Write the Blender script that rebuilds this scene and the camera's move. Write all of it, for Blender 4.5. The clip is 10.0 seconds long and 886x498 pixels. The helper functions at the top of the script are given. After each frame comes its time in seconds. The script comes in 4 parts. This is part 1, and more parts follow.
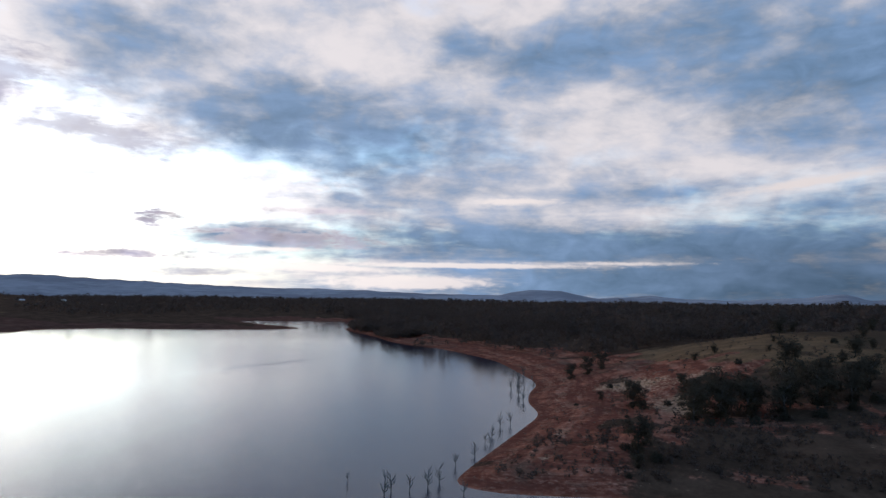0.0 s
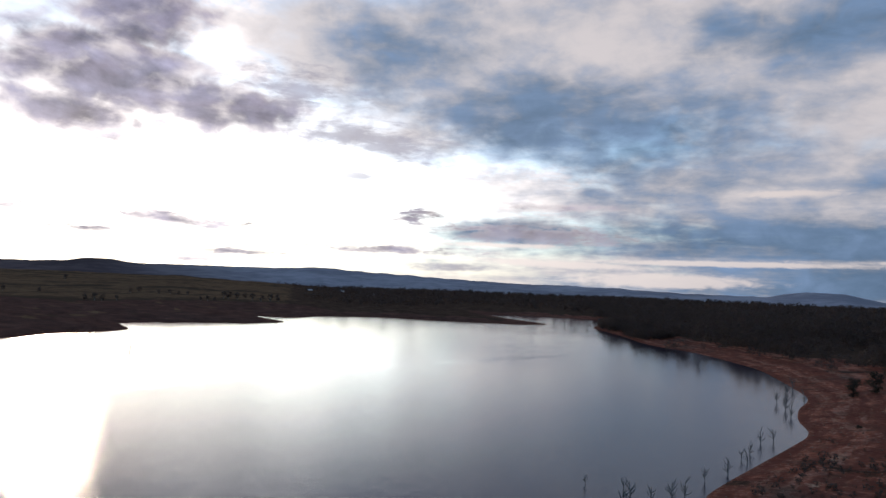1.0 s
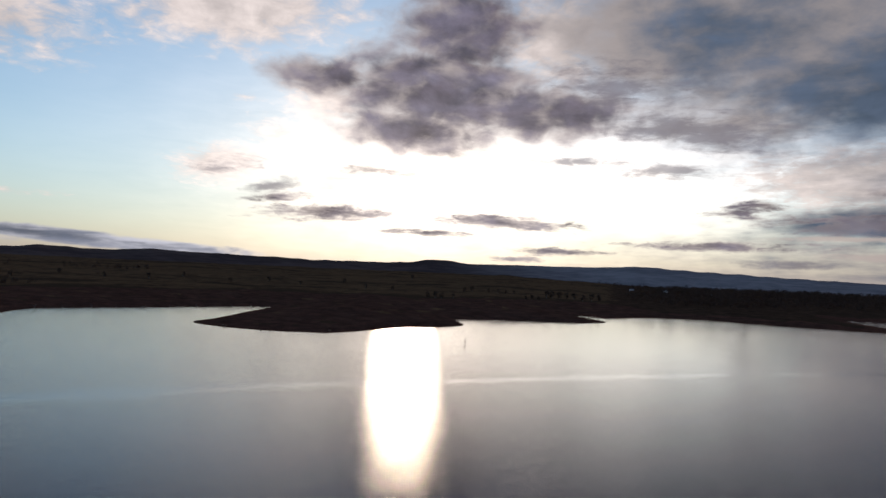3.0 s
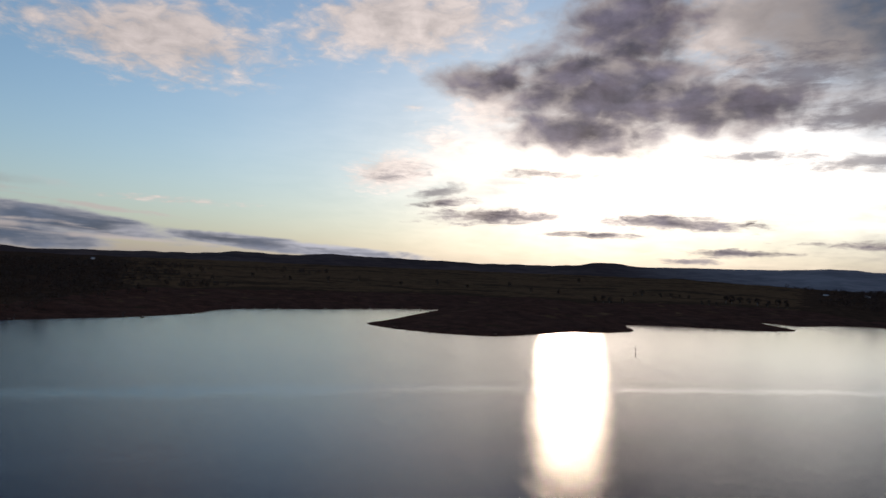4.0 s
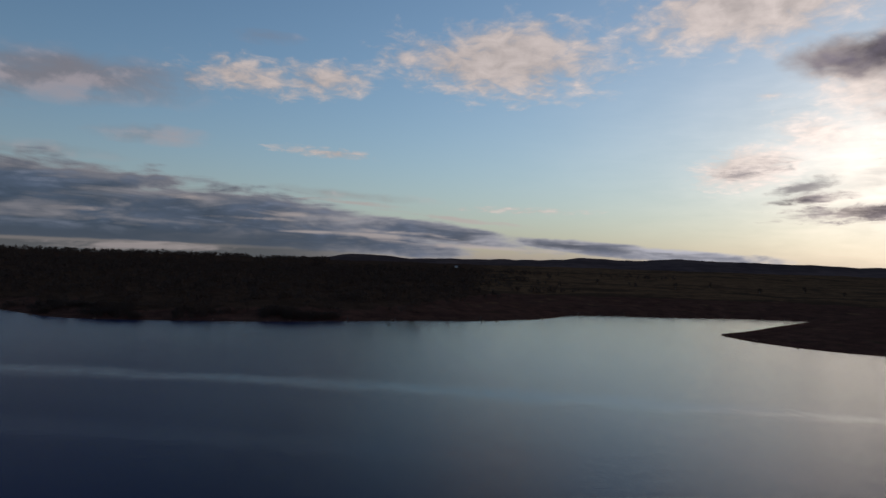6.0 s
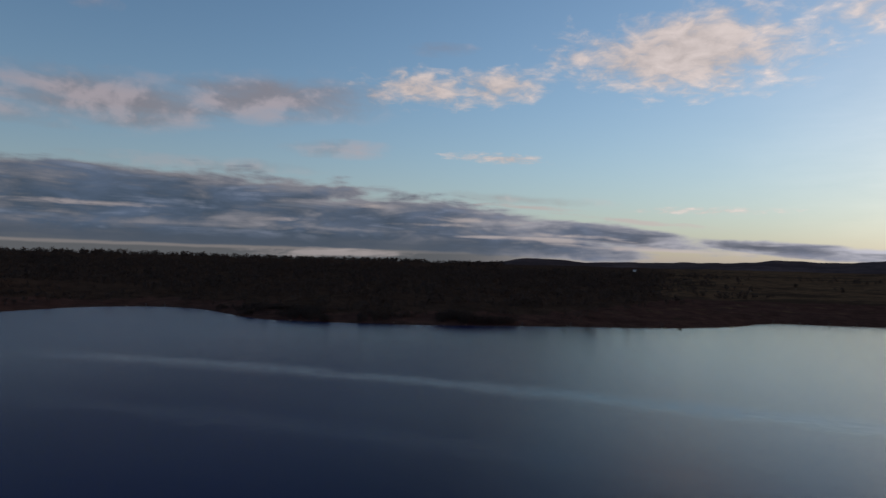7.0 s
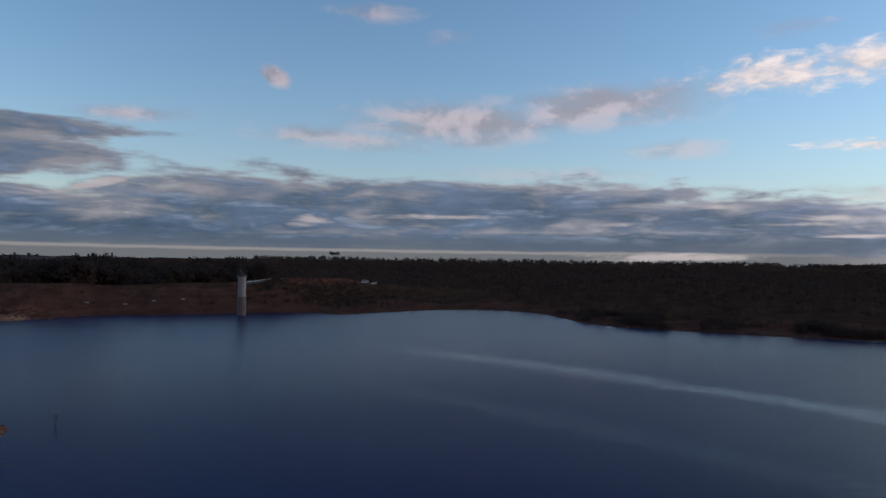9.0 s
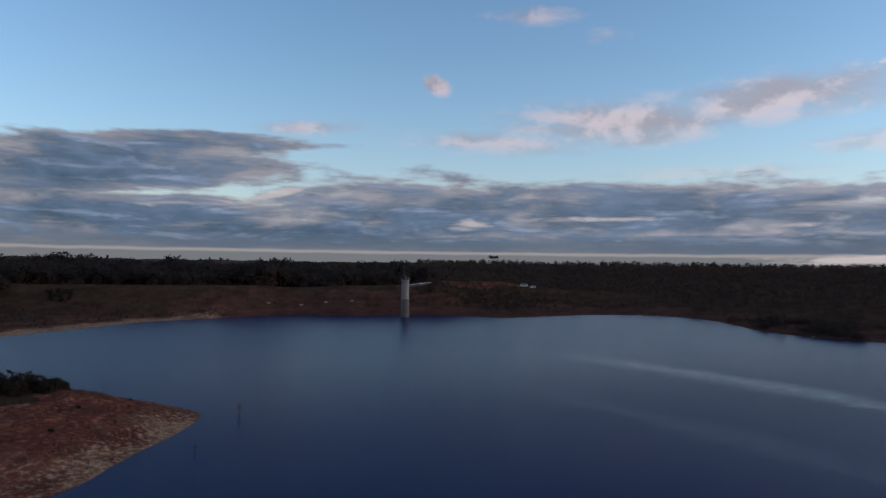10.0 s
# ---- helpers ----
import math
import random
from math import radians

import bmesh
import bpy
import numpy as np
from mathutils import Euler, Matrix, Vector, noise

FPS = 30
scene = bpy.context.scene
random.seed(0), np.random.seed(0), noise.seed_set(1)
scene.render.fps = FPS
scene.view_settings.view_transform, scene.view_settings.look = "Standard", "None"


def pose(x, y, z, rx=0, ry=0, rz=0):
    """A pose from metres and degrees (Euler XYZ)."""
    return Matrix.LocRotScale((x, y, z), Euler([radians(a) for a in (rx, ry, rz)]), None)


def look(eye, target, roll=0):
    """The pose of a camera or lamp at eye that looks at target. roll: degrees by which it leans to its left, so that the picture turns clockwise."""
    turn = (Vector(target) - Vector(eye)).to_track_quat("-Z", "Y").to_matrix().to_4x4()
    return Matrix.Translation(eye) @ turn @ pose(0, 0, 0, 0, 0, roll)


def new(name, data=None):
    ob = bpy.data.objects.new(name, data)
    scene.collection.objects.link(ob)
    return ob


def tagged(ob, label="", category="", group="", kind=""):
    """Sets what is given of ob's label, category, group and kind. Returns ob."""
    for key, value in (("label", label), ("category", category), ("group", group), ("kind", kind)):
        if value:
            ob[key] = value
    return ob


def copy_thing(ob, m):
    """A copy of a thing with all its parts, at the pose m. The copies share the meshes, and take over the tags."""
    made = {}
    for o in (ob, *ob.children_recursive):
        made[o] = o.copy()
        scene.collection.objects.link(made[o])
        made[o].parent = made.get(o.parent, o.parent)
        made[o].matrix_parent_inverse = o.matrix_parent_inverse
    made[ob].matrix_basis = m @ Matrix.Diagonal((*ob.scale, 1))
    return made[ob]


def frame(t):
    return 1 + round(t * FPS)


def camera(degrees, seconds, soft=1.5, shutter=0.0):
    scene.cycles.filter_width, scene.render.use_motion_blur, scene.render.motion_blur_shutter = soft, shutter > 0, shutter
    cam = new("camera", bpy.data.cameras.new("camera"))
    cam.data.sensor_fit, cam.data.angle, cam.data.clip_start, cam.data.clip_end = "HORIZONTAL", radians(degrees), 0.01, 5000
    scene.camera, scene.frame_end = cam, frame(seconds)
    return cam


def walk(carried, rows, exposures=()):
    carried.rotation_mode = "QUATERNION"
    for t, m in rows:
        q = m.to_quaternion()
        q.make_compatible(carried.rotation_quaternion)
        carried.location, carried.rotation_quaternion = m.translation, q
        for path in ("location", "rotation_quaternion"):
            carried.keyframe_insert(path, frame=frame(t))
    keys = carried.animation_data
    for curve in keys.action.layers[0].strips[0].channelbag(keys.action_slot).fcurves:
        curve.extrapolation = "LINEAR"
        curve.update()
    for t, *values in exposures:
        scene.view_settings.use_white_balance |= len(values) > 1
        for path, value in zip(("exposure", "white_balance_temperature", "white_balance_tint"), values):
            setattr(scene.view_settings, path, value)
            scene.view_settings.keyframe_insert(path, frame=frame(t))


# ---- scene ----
def path_pose(x, y, z, pitch, roll, yaw):
    return pose(x, y, z, 90 + pitch, 0, yaw) @ pose(0, 0, 0, 0, 0, roll)


cam = camera(65.75, 10.0)
PATH = [
    (0.0, 0.00, 0.00, 32.00, 4.13, 0.79, 0.00),
    (0.4, 0.83, 0.96, 32.04, 3.90, 1.28, 9.29),
    (0.8, 1.58, 1.89, 32.08, 3.56, 1.89, 17.58),
    (1.0, 1.80, 2.29, 32.11, 3.33, 2.27, 20.71),
    (1.5, 1.69, 2.97, 32.25, 3.03, 2.23, 24.86),
    (2.0, 1.02, 3.41, 32.43, 2.72, 2.35, 32.41),
    (2.5, 0.30, 3.89, 32.59, 2.48, 2.50, 39.56),
    (2.7, 0.07, 4.14, 32.64, 2.34, 2.44, 42.55),
    (3.8, -1.34, 5.64, 32.82, 2.01, 2.43, 58.07),
    (4.0, -1.69, 5.87, 32.87, 1.93, 2.34, 60.74),
    (4.5, -2.76, 6.37, 33.00, 1.82, 2.20, 67.60),
    (5.0, -4.00, 6.79, 33.14, 1.70, 2.01, 74.44),
    (5.5, -5.17, 7.09, 33.28, 1.57, 1.93, 81.72),
    (5.7, -5.58, 7.17, 33.34, 1.48, 1.95, 84.60),
    (7.0, -8.00, 7.23, 33.68, 1.31, 1.57, 103.43),
    (7.5, -8.73, 7.11, 33.70, 1.27, 1.40, 110.47),
    (8.0, -9.38, 6.93, 33.67, 1.28, 1.24, 117.33),
    (8.5, -10.03, 6.73, 33.63, 1.24, 1.07, 124.15),
    (9.0, -10.72, 6.53, 33.59, 1.23, 0.84, 131.00),
    (9.5, -11.42, 6.31, 33.53, 1.24, 0.75, 137.89),
    (10.0, -12.12, 6.10, 33.48, 1.35, 0.78, 144.31),
]
EXPOSURES = [(0.0, 1.42, 6850, 12), (1.0, 1.12, 6950, 13), (1.5, 0.84, 7050, 14), (2.0, 0.52, 7150, 16), (2.5, 0.24, 7250, 17), (4.0, -0.08, 7400, 17), (5.5, -0.32, 7400, 17), (7.0, -0.05, 7400, 18), (7.5, 0.03, 7350, 17), (8.5, 0.35, 7250, 17), (10.0, 0.70, 7300, 18)]
walk(cam, [(t, path_pose(*row)) for t, *row in PATH], EXPOSURES)

# ---- sky, clouds and sun ----
SUN_AZ, SUN_EL = 49.9, 7.4          # degrees, azimuth counted to the left from +y


def direction(az, el):
    a, e = radians(az), radians(el)
    return Vector((-math.sin(a) * math.cos(e), math.cos(a) * math.cos(e), math.sin(e)))


class Graph:
    """Small helper to write node sums as plain expressions."""

    def __init__(self, tree):
        self.tree = tree

    def node(self, kind, **props):
        n = self.tree.nodes.new(kind)
        for key, value in props.items():
            setattr(n, key, value)
        return n

    def put(self, socket, value):
        if isinstance(value, bpy.types.NodeSocket):
            self.tree.links.new(value, socket)
        elif value is not None:
            socket.default_value = value

    def math(self, op, a, b=None, c=None, clamp=False):
        n = self.node("ShaderNodeMath", operation=op, use_clamp=clamp)
        for s, v in zip(n.inputs, (a, b, c)):
            self.put(s, v)
        return n.outputs[0]

    def add(self, a, b): return self.math("ADD", a, b)
    def sub(self, a, b): return self.math("SUBTRACT", a, b)
    def mul(self, a, b): return self.math("MULTIPLY", a, b)
    def mad(self, a, b, c): return self.math("MULTIPLY_ADD", a, b, c)

    def smooth(self, v, lo, hi, a=0.0, b=1.0):
        n = self.node("ShaderNodeMapRange", interpolation_type="SMOOTHSTEP")
        for s, x in zip(n.inputs, (v, lo, hi, a, b)):
            self.put(s, x)
        return n.outputs[0]

    def noise(self, vector, scale, detail=4.0, rough=0.5, distortion=0.0):
        n = self.node("ShaderNodeTexNoise")
        self.put(n.inputs["Vector"], vector)
        for key, v in (("Scale", scale), ("Detail", detail), ("Roughness", rough), ("Distortion", distortion)):
            self.put(n.inputs[key], v)
        return n.outputs["Fac"]

    def mix(self, fac, a, b, blend="MIX"):
        n = self.node("ShaderNodeMix", data_type="RGBA", blend_type=blend)
        n.clamp_factor = True
        for s, v in ((n.inputs[0], fac), (n.inputs[6], a), (n.inputs[7], b)):
            self.put(s, (*v, 1.0) if isinstance(v, tuple) and len(v) == 3 else v)
        return n.outputs[2]

    def scaled(self, colour, k):
        n = self.node("ShaderNodeVectorMath", operation="SCALE")
        self.put(n.inputs[0], colour)
        self.put(n.inputs["Scale"], k)
        return n.outputs[0]

    def vadd(self, a, b):
        n = self.node("ShaderNodeVectorMath", operation="ADD")
        self.put(n.inputs[0], a)
        self.put(n.inputs[1], b)
        return n.outputs[0]

    def combine(self, x, y, z):
        n = self.node("ShaderNodeCombineXYZ")
        for s, v in zip(n.inputs, (x, y, z)):
            self.put(s, v)
        return n.outputs[0]

    def split(self, v):
        n = self.node("ShaderNodeSeparateXYZ")
        self.put(n.inputs[0], v)
        return n.outputs[0], n.outputs[1], n.outputs[2]


# Clouds as azimuth, elevation, half width, half height (degrees), tilt, weight.
SHEET_CLOUDS = [(29, 19.5, 13, 6.0, 0.05, 1.0), (-34, 20, 66, 19, 0.0, 1.3), (12, 19, 25, 11.5, -0.05, 1.2), (-6, 8, 25, 7, 0.0, 1.1), (-20, 2.5, 50, 6.0, 0.0, 1.1), (-120, 25, 45, 22, 0.0, 0.9), (14, 5.0, 10, 1.6, 0.0, 0.9)]
OVERHEAD = 24.0                     # elevation from which an unseen sheet is added to dim land and water
DARK_BANDS = [(-14, 4.6, 31, 1.9, 0.0, 2.2), (-26, 1.7, 18, 1.7, 0.0, 1.1), (7.5, 12.5, 10, 4.2, 0.0, 1.5), (-22, 1.2, 26, 2.2, 0.0, 2.2), (-27, 17.5, 11, 5.0, 0.05, 1.5), (8, 5.4, 14, 1.0, 0.02, 1.0), (14, 13.5, 7.5, 4.6, 0.0, 1.7), (14, 4.9, 8.5, 1.2, 0.0, 1.6), (-30, 7, 9, 1.2, 0.0, 0.7),
              (-8, 19.5, 6, 2.0, 0.0, 1.1), (24, 19, 6, 2.2, 0.0, 0.8), (-20, 8.6, 10, 0.8, -0.05, 0.7)]
LIT_PATCHES = [(34, 19, 6, 3.2, 0.0, 1.2), (5, 18.5, 6, 3.2, 0.1, 0.7), (-11, 16.4, 4.0, 0.9, 0.0, 1.0), (-17, 13.0, 7, 2.2, 0.08, 0.9), (-6, 8.1, 5.0, 0.5, 0.0, 1.0), (-28, 8.9, 7.5, 0.7, -0.11, 1.2), (3, 1.7, 10, 0.7, 0.0, 1.0), (33, 13.0, 5.5, 1.2, 0.0, 0.9), (-1, 2.9, 16, 0.3, 0.0, 0.7), (23, 12.5, 5, 1.4, 0.1, 0.8)]
DARK_CLOUDS = [
    (47.5, 15.2, 11, 4.4, 0.05, 1.9), (57, 15.7, 6.2, 1.9, 0.0, 1.3), (49.5, 11.9, 8.5, 2.9, 0.03, 1.5), (39, 13.8, 9.5, 3.3, 0.0, 1.4), (45.8, 19.8, 7.4, 5.0, 0.0, 1.6), (13.5, 4.9, 8.5, 0.85, 0.03, 1.0), (10, 7.1, 6, 0.45, 0.03, 0.7), (56.2, 4.85, 6.6, 0.85, -0.05, 1.3),
    (42.3, 4.65, 7.0, 0.68, 0.03, 1.3), (48.6, 3.55, 4.2, 0.35, 0.0, 1.1), (37.5, 2.35, 4.5, 0.36, 0.0, 0.9), (23.0, 5.9, 3.3, 0.95, -0.14, 1.2), (25.5, 3.1, 9, 0.42, 0.0, 1.1), (41.2, 1.55, 2.4, 0.28, 0.0, 0.9), (60.5, 5.9, 3.2, 0.45, -0.1, 0.8),
]
WISP_CLOUDS = [(13, 4.6, 9, 0.9, 0.0, 1.0), (64.6, 8.2, 3.0, 0.9, -0.1, 0.45), (30, 9.0, 6, 0.8, 0.0, 0.7), (27, 12, 8, 1.8, 0.1, 0.8), (36, 9.7, 5, 0.6, 0.0, 0.6), (20, 1.9, 4, 0.4, 0.0, 0.8), (51, 8.4, 7, 0.6, 0.02, 0.7), (61, 6.8, 2.6, 0.6, -0.2, 0.7), (33, 15.5, 6, 2.4, 0.0, 0.6)]
BANK_CLOUDS = [
    (127, 4.2, 26, 3.3, 0.0, 1.2), (145, 4.0, 17, 3.7, 0.0, 1.1), (107, 3.4, 19, 2.5, 0.075, 1.05), (98, 1.9, 14, 1.3, 0.05, 1.1), (90, 2.7, 12, 1.1, 0.10, 0.95), (75, 1.75, 15, 0.62, 0.055, 0.9),
    (171, 7.2, 18, 2.9, -0.07, 1.15), (165, 9.2, 12, 1.2, -0.03, 0.9), (170, 3.4, 20, 2.4, 0.0, 1.3), (158, 2.5, 24, 1.5, 0.0, 1.4), (118, 2.1, 30, 1.2, 0.0, 1.3), (150, 1.9, 26, 0.75, 0.0, 1.3), (215, 6, 45, 5, 0.0, 0.8), (-80, 6, 40, 6, 0.0, 0.8),
]
WHITE_CLOUDS = [
    (84.0, 16.8, 10.5, 3.3, 0.0, 1.15), (65, 20, 11.5, 3.4, -0.08, 1.15), (65.2, 8.2, 4.6, 1.9, -0.1, 1.1), (63.8, 13.5, 1.7, 0.4, 0.0, 0.5), (57.5, 14.0, 3.4, 3.6, 0.0, 0.9),
    (99, 8.9, 4.5, 0.45, 0.04, 0.5), (-160, 35, 60, 24, 0.0, 0.4), (82, 4.75, 6, 0.3, 0.0, 0.35),
    (15, 8.0, 11, 2.8, 0.0, 1.3), (99, 14.7, 4.6, 1.5, 0.0, 0.62), (106, 14.3, 6, 1.6, 0.05, 0.62), (60, 10.5, 4, 1.6, 0.2, 0.8), (38.5, 19.5, 5, 4.0, 0.0, 1.1),
]
VEIL_CLOUDS = [(118, 12.8, 10, 2.3, -0.06, 1.0), (130, 11.6, 11, 2.2, 0.0, 1.0), (139, 10.2, 9, 1.1, 0.03, 0.7), (112, 9.2, 5, 0.8, 0.0, 0.55), (145.0, 14.75, 1.35, 0.9, 0.25, 1.6), (137, 20.0, 4, 0.8, 0.0, 0.3), (104, 17.5, 3, 0.6, 0.0, 0.3), (156, 11.0, 6, 0.7, -0.1, 0.5), (124, 7.4, 9, 0.7, 0.0, 0.5), (97, 5.6, 8, 0.5, 0.05, 0.5), (131, 18.3, 2, 0.7, 0.0, 0.3)]
PALE_STREAKS = [(100, 3.7, 6, 0.32, 0.04, 0.6), (109, 4.7, 5, 0.28, 0.03, 0.5), (94, 2.3, 6, 0.28, 0.03, 0.7), (117, 3.4, 3, 0.25, 0.0, 0.5), (131, 3.9, 7, 0.25, 0.0, 0.8), (158, 5.6, 4, 0.35, -0.28, 0.9), (142, 3.4, 2.4, 0.5, 0.0, 0.8),
    (113, 0.75, 8, 0.45, 0.0, 1.0), (100, 2.4, 3, 0.22, 0.0, 0.7), (104, 3.3, 4, 0.2, 0.0, 0.6), (86, 1.6, 9, 0.25, 0.03, 0.8), (93, 2.6, 5, 0.2, 0.03, 0.6), (132, 3.8, 6, 0.18, 0.0, 0.7), (165, 4.6, 5, 0.4, 0.0, 0.6), (88, 3.9, 8, 0.25, 0.09, 0.7), (96, 4.9, 5, 0.25, 0.06, 0.6)]


LOW_PUFFS = [(3, 1.3, 9, 0.75, 0.0, 1.2), (-2, 2.75, 14, 0.28, 0.0, 1.0), (11, 2.4, 9, 0.4, 0.02, 1.0), (-28, 8.9, 7, 0.45, -0.11, 0.8), (-6, 8.1, 4.5, 0.35, 0.0, 0.8), (16, 3.8, 7, 0.25, 0.0, 0.7), (-14, 3.0, 9, 0.2, 0.0, 0.5)]


def build_world():
    world = bpy.data.worlds.new("evening_sky")
    world.use_nodes = True
    scene.world = world
    g = Graph(world.node_tree)
    world.node_tree.nodes.clear()
    sky = g.node("ShaderNodeTexSky", sky_type="NISHITA", sun_disc=False, sun_elevation=radians(SUN_EL), sun_rotation=radians(360 - SUN_AZ), altitude=500, air_density=1.0, dust_density=0.3, ozone_density=3.0)
    way = g.node("ShaderNodeTexCoord").outputs["Generated"]
    x, y, z = g.split(way)
    mid = radians(70)
    across = g.sub(g.mul(x, -math.cos(mid)), g.mul(y, math.sin(mid)))
    along = g.sub(g.mul(y, math.cos(mid)), g.mul(x, math.sin(mid)))
    az = g.mad(g.math("ARCTAN2", across, along), 57.29578, 70.0)
    el = g.mul(g.math("ARCSINE", z), 57.29578)
    up = g.math("MAXIMUM", el, 0.0)
    # cloud sheet seen in perspective, and long low streaks
    lift = g.add(g.math("MAXIMUM", z, 0.0), 0.13)
    plane = g.combine(g.math("DIVIDE", x, lift), g.math("DIVIDE", y, lift), 0.0)
    streak = g.combine(g.mul(az, 0.085), g.mul(el, 0.62), 3.0)
    coarse = g.noise(plane, 1.35, 7.0, 0.52, 0.3)
    fine = g.noise(plane, 5.0, 6.0, 0.58, 0.3)
    dapple = g.noise(plane, 12.0, 4.0, 0.6, 0.4)
    heap = g.noise(g.combine(g.mul(az, 0.135), g.mul(el, 0.23), 11.0), 1.0, 8.0, 0.54, 0.25)
    lump = g.noise(g.combine(g.mul(az, 0.34), g.mul(el, 0.6), 5.0), 1.0, 6.0, 0.55, 0.6)
    heap_lit = g.noise(g.combine(g.mul(g.add(az, g.smooth(g.sub(SUN_AZ, az), -14.0, 14.0, -1.2, 1.2)), 0.135), g.mul(g.sub(el, 1.1), 0.23), 11.0), 1.0, 8.0, 0.54, 0.25)
    wisp = g.noise(g.combine(g.mul(az, 0.27), g.mul(el, 1.5), 2.0), 1.0, 6.0, 0.55, 0.5)
    long = g.noise(streak, 1.0, 6.0, 0.52, 0.35)
    soft = g.noise(g.combine(g.mul(az, 0.075), g.mul(el, 0.17), 7.0), 1.0, 6.0, 0.55, 0.5)
    puff = g.noise(g.combine(g.mul(az, 0.40), g.mul(el, 0.62), 17.0), 1.0, 5.0, 0.46, 0.3)
    curl = g.noise(g.combine(g.mul(az, 0.7), g.mul(el, 2.4), 9.0), 1.0, 5.0, 0.6, 0.8)
    da, de = g.mul(g.sub(az, SUN_AZ), 0.55), g.mul(g.sub(el, SUN_EL), 1.15)
    angle = g.math("SQRT", g.add(g.mul(da, da), g.mul(de, de)))
    near = g.math("POWER", 2.71828, g.mul(angle, -1 / 2.7))
    mid_glow = g.math("POWER", 2.71828, g.mul(angle, -1 / 4.6))
    wide = g.math("POWER", 2.71828, g.mul(angle, -1 / 13.0))

    broad = g.math("POWER", 2.71828, g.mul(angle, -1 / 24.0))

    def field(clouds):
        total = None
        for a, e, ra, re, tilt, weight in clouds:
            off = g.sub(az, a)
            u = g.mul(off, 1 / ra)
            v = g.mul(g.sub(g.sub(el, e), g.mul(off, tilt)), 1 / re)
            r = g.math("SQRT", g.add(g.mul(u, u), g.mul(v, v)))
            inner = g.math("MAXIMUM", g.sub(1.0, r), -1.0)
            one = g.mul(inner, weight) if weight >= 1 else g.math("MINIMUM", inner, g.mul(inner, weight))
            total = one if total is None else g.math("MAXIMUM", total, one)
        return total

    c, f, d, w, q, h, l, s2, s3, b = (g.sub(v, 0.5) for v in (coarse, fine, dapple, long, soft, heap, lump, wisp, curl, puff))
    heap_rim = g.mul(g.sub(heap, heap_lit), 2.2)
    wobble = g.add(g.mul(c, 1.8), g.mul(f, 0.9))

    # clear sky: blue above, pale towards the horizon, glowing round the sun
    tint = g.node("ShaderNodeVectorMath", operation="MULTIPLY")
    g.put(tint.inputs[0], sky.outputs[0])
    tint.inputs[1].default_value = SKY_TINT
    clear = g.scaled(tint.outputs[0], SKY_GAIN)
    clear = g.mix(g.math("POWER", 2.71828, g.mul(up, -1 / 5.5)), clear, (0.30, 0.285, 0.30))
    mottle = g.math("MAXIMUM", g.add(1.0, g.add(g.mul(h, 2.0), g.mul(s2, 1.2))), 0.3)
    glow = g.scaled(g.combine(1.0, 0.90, 0.81), g.add(g.mul(g.add(g.mul(near, 2.3), g.mul(mid_glow, 0.5)), mottle), g.mul(wide, 0.10)))
    clear = g.mix(g.math("MINIMUM", g.mul(g.mul(wide, wide), 1.5), 0.85), clear, (0.50, 0.56, 0.59))
    # thin cloud lit from behind, to the north of the sun
    ha, he = g.mul(g.sub(az, 29.0), 1 / 17.0), g.mul(g.sub(el, 8.5), 1 / 5.5)
    haze = g.math("POWER", 2.71828, g.mul(g.add(g.mul(ha, ha), g.mul(he, he)), -1.0))
    glow = g.vadd(glow, g.scaled(g.combine(1.0, 0.90, 0.81), g.mul(g.mul(haze, 0.85), mottle)))
    clear = g.vadd(clear, glow)
    bright = g.scaled(g.combine(1.0, 0.975, 0.95), g.add(g.add(g.mul(near, 2.0), g.mul(mid_glow, 0.6)), g.mul(wide, 0.6)))
    lit = g.vadd(g.combine(0.47, 0.445, 0.455), bright)
    grey = g.vadd(g.scaled(g.combine(0.050, 0.072, 0.120), g.add(1.0, g.mul(g.add(l, g.add(h, g.mul(w, 0.8))), 1.3))), g.scaled(g.combine(1.0, 0.93, 0.92), g.add(g.mul(near, 0.10), g.mul(wide, 0.08))))
    sheet_lit = g.vadd(g.combine(0.265, 0.262, 0.285), g.scaled(bright, 0.32))
    pink = g.vadd(g.combine(0.25, 0.215, 0.235), bright)

    # thin dappled white cloud
    white = g.smooth(g.add(g.add(field(WHITE_CLOUDS), g.mul(h, 1.0)), g.add(g.mul(l, 1.0), g.mul(d, 1.5))), -0.12, 0.75, 0.0, 0.9)
    colour = g.mix(white, clear, g.scaled(lit, g.add(1.0, g.add(g.mul(l, 0.9), g.mul(d, 0.6)))))
    veil = g.smooth(g.add(g.add(field(VEIL_CLOUDS), g.mul(h, 0.8)), g.add(g.mul(w, 1.0), g.mul(l, 0.8))), -0.15, 0.9, 0.0, 0.68)
    colour = g.mix(veil, colour, g.mix(g.smooth(g.add(l, heap_rim), -0.2, 0.2), g.scaled(pink, 0.8), g.scaled(pink, 1.5)))
    # the even sheet away from the sun
    sheet = g.smooth(g.add(g.mul(field(SHEET_CLOUDS), 1.6), g.add(g.mul(wobble, 0.6), g.mul(b, 0.7))), -0.35, 1.0)
    # added sheet above the view, there to lower the light on land and water
    sheet = g.math("MAXIMUM", sheet, g.mul(g.smooth(g.add(el, g.mul(h, 10.0)), OVERHEAD, OVERHEAD + 9), g.smooth(az, 62.0, 84.0, 1.0, 0.12)))
